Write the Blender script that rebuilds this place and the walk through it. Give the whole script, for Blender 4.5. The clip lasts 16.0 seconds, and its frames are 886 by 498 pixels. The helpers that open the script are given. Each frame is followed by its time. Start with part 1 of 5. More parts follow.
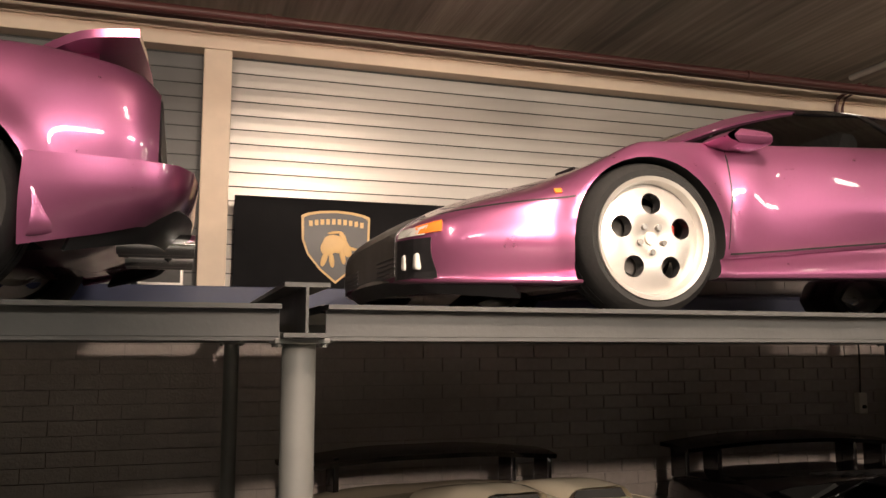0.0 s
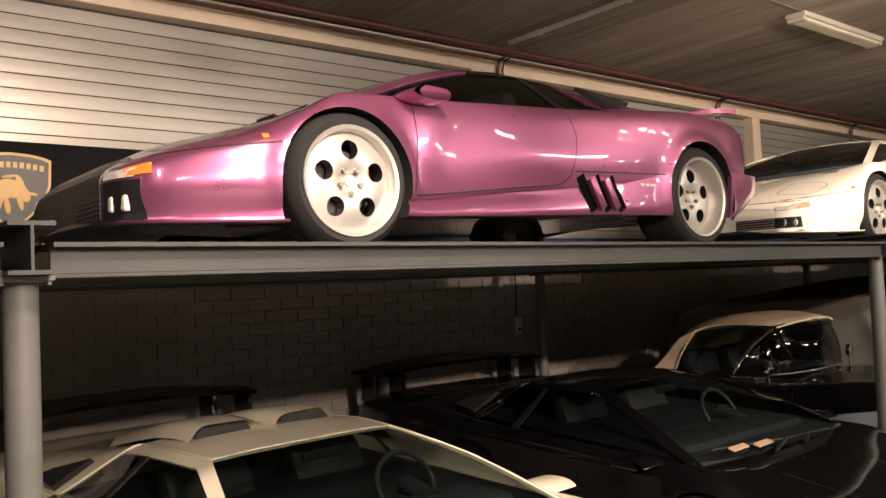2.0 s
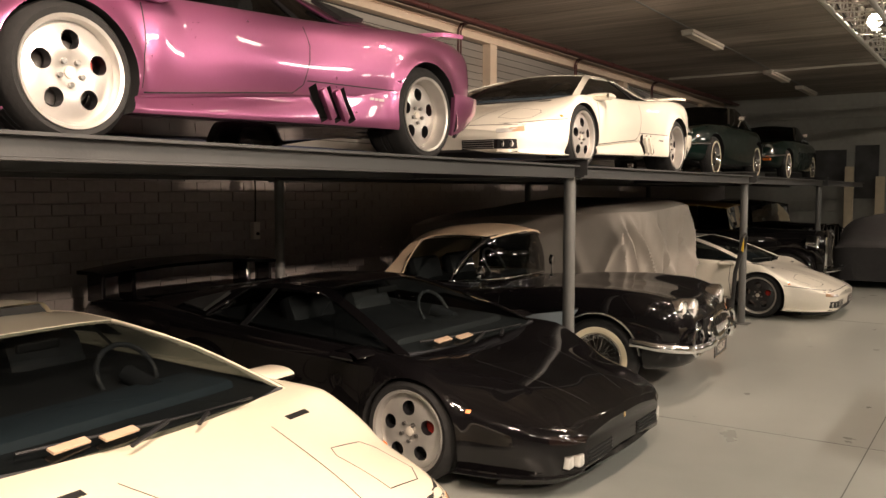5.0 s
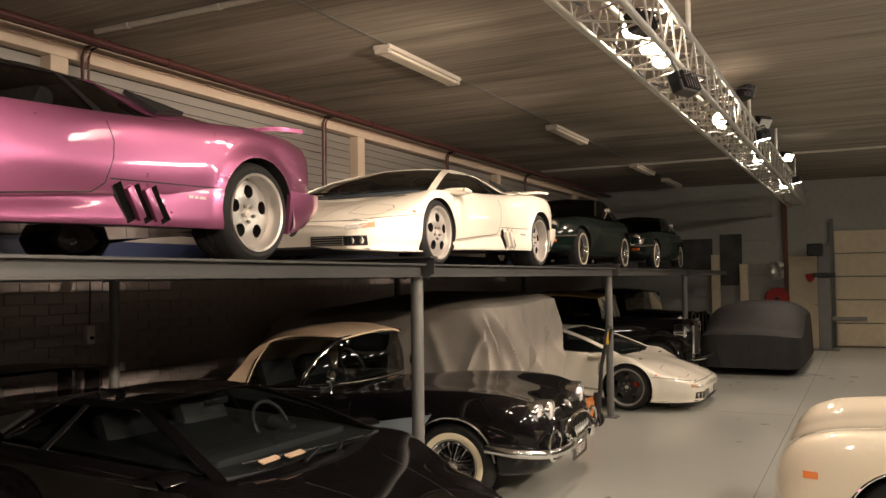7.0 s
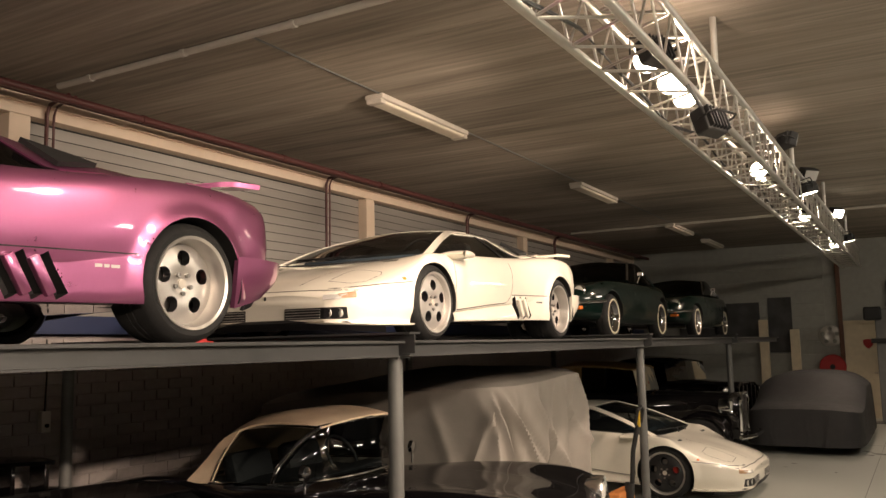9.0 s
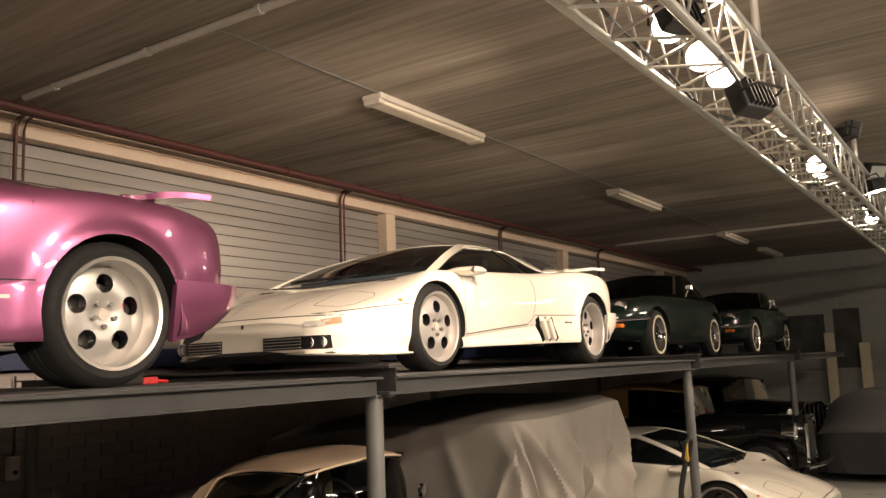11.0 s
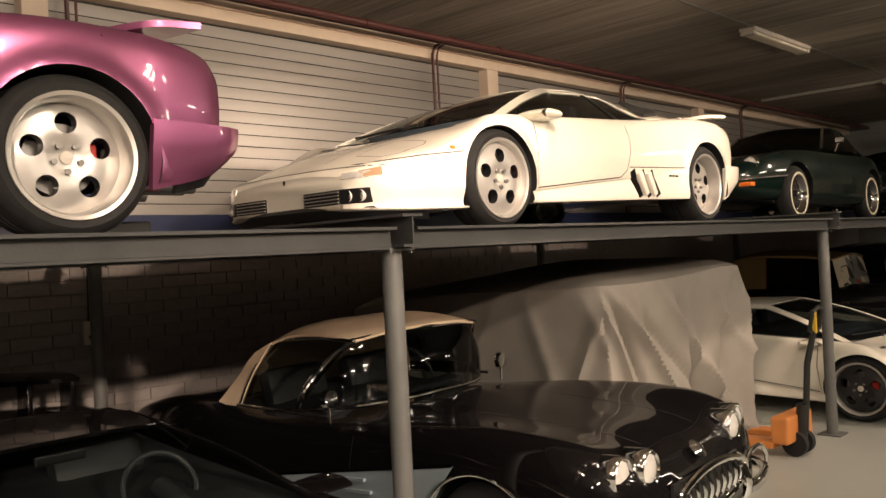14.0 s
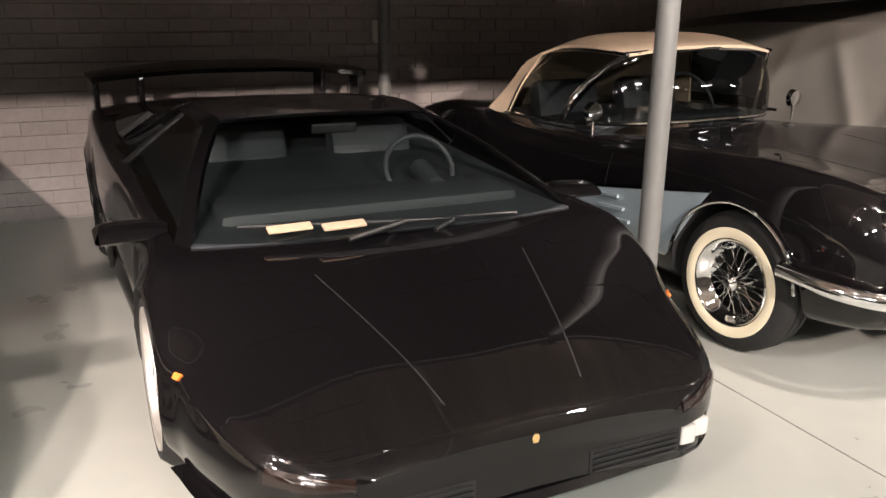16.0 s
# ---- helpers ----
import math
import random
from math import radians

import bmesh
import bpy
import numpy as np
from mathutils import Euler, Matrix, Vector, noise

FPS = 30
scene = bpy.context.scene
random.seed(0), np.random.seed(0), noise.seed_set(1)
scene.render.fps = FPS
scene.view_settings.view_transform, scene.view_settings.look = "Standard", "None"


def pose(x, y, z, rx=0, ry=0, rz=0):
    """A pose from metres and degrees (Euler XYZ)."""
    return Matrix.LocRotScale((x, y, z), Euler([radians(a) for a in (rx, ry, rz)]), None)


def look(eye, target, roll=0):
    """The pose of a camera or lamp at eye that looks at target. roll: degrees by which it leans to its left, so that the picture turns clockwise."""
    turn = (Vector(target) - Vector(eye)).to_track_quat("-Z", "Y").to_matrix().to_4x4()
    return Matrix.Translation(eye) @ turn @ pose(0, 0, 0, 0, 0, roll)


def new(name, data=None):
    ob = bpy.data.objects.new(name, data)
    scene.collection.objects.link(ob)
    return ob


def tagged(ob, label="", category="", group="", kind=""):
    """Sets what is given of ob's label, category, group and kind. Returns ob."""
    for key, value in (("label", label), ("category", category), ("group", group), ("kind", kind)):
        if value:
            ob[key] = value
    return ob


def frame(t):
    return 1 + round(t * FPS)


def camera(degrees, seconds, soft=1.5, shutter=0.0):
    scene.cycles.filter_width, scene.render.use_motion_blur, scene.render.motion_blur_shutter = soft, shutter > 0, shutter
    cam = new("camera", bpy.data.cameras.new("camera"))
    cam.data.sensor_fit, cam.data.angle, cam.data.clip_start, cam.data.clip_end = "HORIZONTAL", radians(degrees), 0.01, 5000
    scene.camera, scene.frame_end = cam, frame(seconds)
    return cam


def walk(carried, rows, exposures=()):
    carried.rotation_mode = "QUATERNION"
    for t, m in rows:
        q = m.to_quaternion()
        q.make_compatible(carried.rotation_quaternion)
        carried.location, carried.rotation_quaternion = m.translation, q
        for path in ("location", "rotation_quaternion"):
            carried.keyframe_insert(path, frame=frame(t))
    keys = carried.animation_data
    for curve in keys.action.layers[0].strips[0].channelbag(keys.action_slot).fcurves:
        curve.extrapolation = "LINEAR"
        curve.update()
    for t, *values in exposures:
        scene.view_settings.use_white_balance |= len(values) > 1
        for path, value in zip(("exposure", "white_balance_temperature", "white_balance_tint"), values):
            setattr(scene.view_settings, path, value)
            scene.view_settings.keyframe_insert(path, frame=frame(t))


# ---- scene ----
from mathutils.bvhtree import BVHTree

cam = camera(56.0, 16.0)
PATH = [
    (0, (0.205, 0.19, 1.817), (0.799, 2.085, 2.046), 0.1),
    (0.5, (0.235, 0.1, 1.799), (0.879, 1.983, 1.999), -0.5),
    (1, (0.229, 0.045, 1.797), (0.957, 1.901, 1.962), -1.6),
    (1.5, (0.144, 0.018, 1.790), (1.229, 1.69, 1.952), -2.3),
    (2, (-0.026, -0.019, 1.758), (1.233, 1.532, 1.847), -2.5),
    (2.5, (-0.092, -0.156, 1.739), (1.204, 1.367, 1.754), -1.7),
    (3, (-0.125, -0.283, 1.720), (1.204, 1.211, 1.682), -0.9),
    (3.5, (-0.124, -0.323, 1.692), (1.252, 1.126, 1.601), -1.0),
    (4, (-0.146, -0.287, 1.677), (1.288, 1.099, 1.520), -1.2),
    (4.5, (-0.156, -0.279, 1.693), (1.379, 0.992, 1.524), -0.7),
    (5, (-0.143, -0.321, 1.721), (1.507, 0.801, 1.584), -0.0),
    (5.2, (-0.13, -0.349, 1.733), (1.555, 0.72, 1.610), 0.1),
    (7.3, (0.513, -0.481, 1.836), (2.292, 0.43, 1.928), -1.0),
    (7.5, (0.634, -0.487, 1.853), (2.395, 0.456, 1.959), -0.8),
    (8, (0.88, -0.441, 1.864), (2.621, 0.535, 1.981), -0.5),
    (8.5, (1.152, -0.353, 1.892), (2.899, 0.606, 2.056), -0.9),
    (9, (1.402, -0.359, 1.893), (3.126, 0.629, 2.123), -1.2),
    (9.5, (1.711, -0.328, 1.907), (3.405, 0.702, 2.171), -1.4),
    (9.7, (1.807, -0.278, 1.912), (3.5, 0.752, 2.181), -1.9),
    (11.8, (2.619, -0.226, 1.992), (4.231, 0.921, 2.283), -3.3),
    (12, (2.673, -0.24, 1.959), (4.279, 0.914, 2.259), -4.0),
    (12.5, (2.821, -0.28, 1.946), (4.4, 0.915, 2.227), -4.0),
    (13, (3.041, -0.339, 1.942), (4.584, 0.91, 2.184), -2.3),
    (13.5, (3.156, -0.33, 1.895), (4.673, 0.96, 2.086), -2.2),
    (14, (3.302, -0.252, 1.811), (4.731, 1.148, 1.815), -2.9),
    (14.5, (3.43, -0.268, 1.744), (4.638, 1.313, 1.539), -2.0),
    (15, (3.533, -0.286, 1.655), (4.534, 1.405, 1.279), 0.0),
    (15.5, (3.497, -0.279, 1.606), (4.414, 1.426, 1.104), 0.6),
    (16, (3.476, -0.266, 1.603), (4.299, 1.461, 1.021), 0.8),
]
walk(cam, [(t, look(eye, target, roll)) for t, eye, target, roll in PATH],
     [(0, 0.0, 6300, 10), (5, 0.0, 6350, 10), (7.5, 0.0, 6500, 10), (11.8, 0.05, 6600, 10), (12.5, 0.15, 6700, 10), (13, 0.5, 6750, 10), (13.5, 0.3, 6750, 10), (14, 0.0, 6600, 10), (14.5, 0.05, 6400, 10), (15.2, 1.0, 5800, 10), (15.6, 1.12, 5700, 10), (16, 1.08, 5600, 10)])

# ---- light ----
scene.view_settings.exposure = 0.0
world = bpy.data.worlds.new("world")
scene.world = world
world.use_nodes = True
world.node_tree.nodes["Background"].inputs[0].default_value = (0.9, 0.75, 0.6, 1)
world.node_tree.nodes["Background"].inputs[1].default_value = 0.05
WARM = (1.0, 0.76, 0.58)


def spot(eye, target, watts, angle=95, size=0.12, blend=0.6):
    lamp = bpy.data.lights.new("spot", "SPOT")
    lamp.energy, lamp.spot_size, lamp.spot_blend, lamp.shadow_soft_size, lamp.color = watts, radians(angle), blend, size, WARM
    ob = new("spot_light", lamp)
    ob.matrix_world = look(eye, target)
    return ob


TRUSS_Y, TRUSS_Z = 1.0, 3.6
LAMPS = [(-1.6, 3.55, -1.2, 400), (1.6, 3.55, 1.9, 600), (4.9, 3.55, 5.4, 70), (6.4, 3.55, 8.0, 420), (10.6, 3.55, 10.6, 320), (13.8, 3.55, 14.0, 140), (18.0, 3.55, 18.0, 150)]
for lx, lz, tx, watts in LAMPS:
    spot((lx, TRUSS_Y + 0.3, lz), (tx, 4.4, 2.2), watts, 74 if 0 < lx < 3 else 95)
for lx, watts in ((2.0, 260), (6.8, 240), (12.5, 260), (18.5, 200)):
    spot((lx, TRUSS_Y - 0.35, 3.5), (lx + 0.4, 0.4, 0.0), watts, 130)
spot((0.9, TRUSS_Y - 0.45, 3.5), (1.6, 1.9, 0.7), 520, 75)
# stray light of the open stage lamps in the truss
for lx, watts in ((1.6, 42), (6.8, 24), (10.5, 9)):
    lamp = bpy.data.lights.new("stray", "POINT")
    lamp.energy, lamp.shadow_soft_size, lamp.color = watts, 0.06, WARM
    new("stage_light", lamp).location = (lx, TRUSS_Y - 0.08, 3.76)
# a second row of lamps over the other side of the hall
BACK = [(-2.5, 130), (1.5, 230), (5.5, 230), (9.5, 130), (14.0, 80), (19.0, 60)]
# floodlights hung over the other side, aimed low under the deck
LOW = [(5.0, -4.2, (7.0, 4.4, 1.0), 1700, 36), (11.5, -3.6, (9.6, 3.4, 1.0), 700, 34), (0.5, -4.2, (3.4, 5.5, 1.0), 2050, 42), (12.5, -4.0, (12.6, 2.2, 0.8), 380, 34)]
for lx, ly, aim, watts, angle in LOW:
    spot((lx, ly, 3.55), aim, watts, angle, 0.1, 0.7)
for lx, watts in BACK:
    lamp = bpy.data.lights.new("tube_light", "AREA")
    lamp.shape, lamp.size, lamp.size_y, lamp.energy, lamp.color = "RECTANGLE", 1.6, 0.25, watts * 0.5, (1.0, 0.86, 0.7)
    new("tube_light", lamp).matrix_world = look((lx, -3.0, 3.95), (lx, 1.2, 0.6))


# ---- materials ----
def nodes_of(name):
    m = bpy.data.materials.new(name)
    m.use_nodes = True
    nt = m.node_tree
    return m, nt, nt.nodes["Principled BSDF"]


def plain(name, colour, rough=0.5, metal=0.0, coat=0.0, vary=0.12, scale=8.0, bump=0.0, bump_scale=60.0, spec=0.5, stretch=(1, 1, 1), each=0.0):
    """A principled surface whose colour wanders at two scales, with fine relief."""
    m, nt, b = nodes_of(name)
    tc = nt.nodes.new("ShaderNodeTexCoord")
    mp = nt.nodes.new("ShaderNodeMapping")
    mp.inputs["Scale"].default_value = stretch
    nt.links.new(tc.outputs["Object"], mp.inputs[0])
    n1 = nt.nodes.new("ShaderNodeTexNoise")
    n1.inputs["Scale"].default_value, n1.inputs["Detail"].default_value = scale, 6
    n2 = nt.nodes.new("ShaderNodeTexNoise")
    n2.inputs["Scale"].default_value, n2.inputs["Detail"].default_value = scale * 0.13, 3
    for n in (n1, n2):
        nt.links.new(mp.outputs[0], n.inputs["Vector"])
    add = nt.nodes.new("ShaderNodeMath")
    add.operation = "ADD"
    nt.links.new(n1.outputs[0], add.inputs[0])
    nt.links.new(n2.outputs[0], add.inputs[1])
    last = add.outputs[0]
    if each:
        info = nt.nodes.new("ShaderNodeObjectInfo")
        mul = nt.nodes.new("ShaderNodeMath")
        mul.operation, mul.inputs[2].default_value = "MULTIPLY_ADD", -each / 2
        mul.inputs[1].default_value = each
        nt.links.new(info.outputs["Random"], mul.inputs[0])
        a2 = nt.nodes.new("ShaderNodeMath")
        nt.links.new(last, a2.inputs[0])
        nt.links.new(mul.outputs[0], a2.inputs[1])
        last = a2.outputs[0]
    ramp = nt.nodes.new("ShaderNodeMapRange")
    ramp.inputs["From Min"].default_value, ramp.inputs["From Max"].default_value = 0.6, 1.4
    ramp.inputs["To Min"].default_value, ramp.inputs["To Max"].default_value = 1 - vary, 1 + vary
    nt.links.new(last, ramp.inputs[0])
    mix = nt.nodes.new("ShaderNodeVectorMath")
    mix.operation = "SCALE"
    mix.inputs[0].default_value = colour
    nt.links.new(ramp.outputs[0], mix.inputs["Scale"])
    nt.links.new(mix.outputs[0], b.inputs["Base Color"])
    b.inputs["Roughness"].default_value, b.inputs["Metallic"].default_value = rough, metal
    b.inputs["Coat Weight"].default_value, b.inputs["Coat Roughness"].default_value = coat, 0.03
    b.inputs["Specular IOR Level"].default_value = spec
    if rough > 0.15:
        rr = nt.nodes.new("ShaderNodeMapRange")
        rr.inputs["From Min"].default_value, rr.inputs["From Max"].default_value = 0.6, 1.4
        rr.inputs["To Min"].default_value, rr.inputs["To Max"].default_value = rough * 0.85, min(1, rough * 1.15)
        nt.links.new(add.outputs[0], rr.inputs[0])
        nt.links.new(rr.outputs[0], b.inputs["Roughness"])
    if bump:
        n3 = nt.nodes.new("ShaderNodeTexNoise")
        n3.inputs["Scale"].default_value, n3.inputs["Detail"].default_value = bump_scale, 4
        nt.links.new(mp.outputs[0], n3.inputs["Vector"])
        bp = nt.nodes.new("ShaderNodeBump")
        bp.inputs["Strength"].default_value, bp.inputs["Distance"].default_value = min(1, bump), 0.01 if bump_scale > 10 else 0.12
        nt.links.new(n3.outputs[0], bp.inputs["Height"])
        nt.links.new(bp.outputs[0], b.inputs["Normal"])
    return m


def glow(name, colour, strength):
    m, nt, b = nodes_of(name)
    b.inputs["Emission Color"].default_value, b.inputs["Emission Strength"].default_value = (*colour, 1), strength
    return m


def glassy(name, tint, rough=0.0):
    """Thin tinted glass: mostly see-through, with a mirror coat."""
    m, nt, b = nodes_of(name)
    b.inputs["Base Color"].default_value = (*tint, 1)
    b.inputs["Roughness"].default_value = rough
    tr = nt.nodes.new("ShaderNodeBsdfTransparent")
    tr.inputs[0].default_value = (*tint, 1)
    gl = nt.nodes.new("ShaderNodeBsdfGlossy")
    gl.inputs["Roughness"].default_value = 0.01
    fr = nt.nodes.new("ShaderNodeFresnel")
    fr.inputs[0].default_value = 1.5
    mx = nt.nodes.new("ShaderNodeMixShader")
    nt.links.new(fr.outputs[0], mx.inputs[0])
    nt.links.new(tr.outputs[0], mx.inputs[1])
    nt.links.new(gl.outputs[0], mx.inputs[2])
    nt.links.new(mx.outputs[0], nt.nodes["Material Output"].inputs["Surface"])
    return m


def paint(name, colour, metal=0.0, rough=0.35, spec=0.4, coat=1.0):
    return plain(name, colour, rough, metal, coat=coat, vary=0.03, scale=40, spec=spec)


PURPLE = paint("purple_paint", (0.375, 0.117, 0.24), 0.78, 0.31)
CREAM = paint("cream_paint", (0.78, 0.7, 0.55), 0.0, 0.4)
PEARL = paint("pearl_white_paint", (0.8, 0.76, 0.66), 0.0, 0.35)
BLACK = paint("black_paint", (0.004, 0.0035, 0.004), 0.0, 0.35, 0.03, 0.85)
GREEN = paint("dark_green_paint", (0.002, 0.009, 0.007), 0.0, 0.3, 0.1)
SILVERBLUE = paint("silver_blue_paint", (0.3, 0.36, 0.4), 0.2, 0.35)
RUBBER = plain("tyre_rubber", (0.007, 0.007, 0.007), 0.8, vary=0.25, scale=30, bump=0.15)
DARK = plain("black_plastic", (0.012, 0.012, 0.012), 0.6, vary=0.2)
TRIMBLACK = plain("black_trim", (0.01, 0.01, 0.011), 0.4)
ALLOY = plain("silver_alloy", (0.52, 0.5, 0.47), 0.33, 0.65, vary=0.05, scale=20)
DISC = plain("brake_disc", (0.25, 0.24, 0.23), 0.35, 0.9)
RED = plain("red_caliper", (0.45, 0.03, 0.02), 0.4)
CHROME = plain("chrome", (0.85, 0.85, 0.85), 0.06, 1.0, vary=0.02)
WHITEWALL = plain("whitewall_rubber", (0.75, 0.68, 0.5), 0.6, vary=0.06)
GLASS = glassy("tinted_glass", (0.15, 0.17, 0.165))
GREENGLASS = glassy("green_tinted_glass", (0.32, 0.37, 0.355))
CLEAR = glassy("clear_glass", (0.85, 0.88, 0.86))
LENS = plain("lamp_lens", (0.75, 0.74, 0.7), 0.12, 0.35, coat=0.6)
SMOKED = plain("smoked_lens", (0.012, 0.006, 0.005), 0.2, coat=0.4)
BROWNLENS = plain("brownish_lens", (0.42, 0.27, 0.16), 0.2, coat=0.6)
AMBER = plain("amber_lens", (0.8, 0.2, 0.03), 0.25, coat=0.5)
REDLENS = plain("red_lens", (0.5, 0.03, 0.02), 0.2, coat=0.6)
LEATHER = plain("dark_leather", (0.035, 0.037, 0.042), 0.5, vary=0.2, bump=0.2)
BLUEDASH = plain("blue_grey_dash", (0.05, 0.07, 0.09), 0.6)
PAPER = plain("cardboard", (0.5, 0.36, 0.25), 0.8)
CANVAS = plain("cream_canvas", (0.62, 0.48, 0.34), 0.85, vary=0.15, scale=6, bump=0.25, bump_scale=90)
GREYCLOTH = plain("grey_cover_cloth", (0.24, 0.22, 0.195), 0.8, vary=0.14, scale=5, bump=0.25, bump_scale=14)
BLACKCLOTH = plain("black_cover_cloth", (0.012, 0.012, 0.013), 0.75, vary=0.2, bump=0.3, bump_scale=20)
STEEL = plain("grey_painted_steel", (0.12, 0.122, 0.118), 0.45, vary=0.15, scale=10, bump=0.05)
DECK = plain("dark_deck_plate", (0.05, 0.05, 0.05), 0.6, vary=0.25)
FLOOR = plain("grey_epoxy_floor", (0.36, 0.37, 0.34), 0.3, vary=0.12, scale=3, bump=0.02, bump_scale=200)
BRICK = plain("painted_concrete_block", (0.3, 0.27, 0.26), 0.85, vary=0.15, scale=20, bump=0.3, each=0.3)
MORTAR = plain("mortar", (0.27, 0.245, 0.24), 0.9, vary=0.15)
CREAMSTEEL = plain("cream_painted_steel", (0.66, 0.54, 0.42), 0.55, vary=0.08)
SLAT = plain("shutter_aluminium", (0.4, 0.38, 0.35), 0.38, 0.5, vary=0.08, scale=5, stretch=(0.3, 1, 6))
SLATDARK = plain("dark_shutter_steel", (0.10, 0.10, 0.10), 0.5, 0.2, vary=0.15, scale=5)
REDPIPE = plain("red_oxide_pipe", (0.085, 0.028, 0.026), 0.45)
BEAMSTEEL = plain("dark_grey_beam_paint", (0.042, 0.043, 0.043), 0.5, vary=0.2, scale=10, bump=0.05)
CONDUIT = plain("grey_conduit", (0.5, 0.47, 0.42), 0.5)
CEILING = plain("wood_wool_ceiling", (0.27, 0.235, 0.195), 0.95, vary=0.55, scale=13, bump=0.6, bump_scale=45, stretch=(1.5, 0.06, 1))
WALLWHITE = plain("grey_painted_wall", (0.34, 0.34, 0.31), 0.8, vary=0.12, bump=0.1)
DOORCREAM = plain("cream_door_paint", (0.62, 0.53, 0.38), 0.5)
TRUSSALU = plain("truss_aluminium", (0.62, 0.6, 0.56), 0.35, 0.8, vary=0.1)
FIXTURE = plain("lamp_housing", (0.5, 0.46, 0.4), 0.5)
BULB = glow("lit_lamp_face", (1.0, 0.86, 0.66), 30.0)
TUBE = glow("lit_tube", (1.0, 0.9, 0.76), 12.0)
BANNER = plain("black_banner", (0.006, 0.006, 0.007), 0.9, spec=0.2)
GOLD = plain("gold_print", (0.55, 0.36, 0.14), 0.5)
BLUE = plain("blue_strip", (0.012, 0.022, 0.07), 0.5)
GREY2 = plain("grey_print", (0.06, 0.06, 0.06), 0.5)
YELLOW = plain("yellow_paint", (0.65, 0.42, 0.03), 0.5)
ORANGE = plain("orange_paint", (0.55, 0.2, 0.05), 0.55)
TAN = plain("tan_canvas", (0.55, 0.36, 0.16), 0.8, bump=0.2)
WOOD = plain("dark_varnished_wood", (0.12, 0.045, 0.02), 0.35, vary=0.3, stretch=(1, 8, 1))
POSTERART = plain("dark_poster", (0.05, 0.05, 0.05), 0.6, vary=0.9, scale=3)
SWITCH = plain("white_plastic", (0.6, 0.55, 0.5), 0.5)
REDHOSE = plain("red_hose", (0.4, 0.02, 0.02), 0.5)


# ---- mesh helpers ----
def thing(name, label, category, m=None, group="", kind=""):
    ob = new(name)
    ob.empty_display_size = 0.1
    if m is not None:
        ob.matrix_world = m
    return tagged(ob, label, category, group, kind)


def to_mesh(bm, mats, smooth=False, name="m"):
    me = bpy.data.meshes.new(name)
    bmesh.ops.recalc_face_normals(bm, faces=bm.faces)
    bm.to_mesh(me)
    bm.free()
    for mat in mats if isinstance(mats, (list, tuple)) else [mats]:
        me.materials.append(mat)
    if smooth:
        me.polygons.foreach_set("use_smooth", [True] * len(me.polygons))
        me.set_sharp_from_angle(angle=radians(38))
    return me


def part(name, bm, material, parent, label="", smooth=False):
    """Links a bmesh (or a ready mesh) as one object under a thing or a part."""
    me = bm if isinstance(bm, bpy.types.Mesh) else to_mesh(bm, material, smooth, name)
    ob = new(name, me)
    ob.parent = parent
    return tagged(ob, label)


def solid(name, bm, material, label, category, m=None, group="", kind="", smooth=False):
    ob = new(name, to_mesh(bm, material, smooth, name))
    if m is not None:
        ob.matrix_world = m
    return tagged(ob, label, category, group, kind)


def box(bm, lo, hi, bevel=0.0, m=None):
    made = bmesh.ops.create_cube(bm, size=1.0)["verts"]
    for v in made:
        v.co = Vector([lo[i] + (v.co[i] + 0.5) * (hi[i] - lo[i]) for i in range(3)])
    if bevel:
        edges = list({e for v in made for e in v.link_edges})
        got = bmesh.ops.bevel(bm, geom=edges, offset=bevel, segments=2, affect="EDGES", profile=0.5)
        made = list({v for f in got["faces"] for v in f.verts} | {v for v in made if v.is_valid})
    if m is not None:
        for v in made:
            v.co = m @ v.co
    return bm


def tube(bm, a, b, r, n=12, r2=None, cap=True):
    a, b = Vector(a), Vector(b)
    q = (b - a).to_track_quat("Z", "Y").to_matrix()
    rings = []
    for p, rad in ((a, r), (b, r if r2 is None else r2)):
        rings.append([bm.verts.new(p + q @ Vector((rad * math.cos(2 * math.pi * i / n), rad * math.sin(2 * math.pi * i / n), 0))) for i in range(n)])
    for i in range(n):
        bm.faces.new((rings[0][i], rings[0][(i + 1) % n], rings[1][(i + 1) % n], rings[1][i]))
    if cap:
        bm.faces.new(rings[0])
        bm.faces.new(rings[1])
    return bm


def pipe(bm, pts, r, n=8):
    """A tube along a polyline, with mitred joints."""
    pts = [Vector(p) for p in pts]
    rings = []
    for i, p in enumerate(pts):
        d = (pts[min(i + 1, len(pts) - 1)] - pts[max(i - 1, 0)]).normalized()
        q = d.to_track_quat("Z", "Y").to_matrix()
        rings.append([bm.verts.new(p + q @ Vector((r * math.cos(2 * math.pi * k / n), r * math.sin(2 * math.pi * k / n), 0))) for k in range(n)])
    for a, b in zip(rings, rings[1:]):
        best = min(range(n), key=lambda s: (b[s].co - a[0].co).length)
        for k in range(n):
            bm.faces.new((a[k], a[(k + 1) % n], b[(k + 1 + best) % n], b[(k + best) % n]))
    bm.faces.new(rings[0])
    bm.faces.new(rings[-1])
    return bm


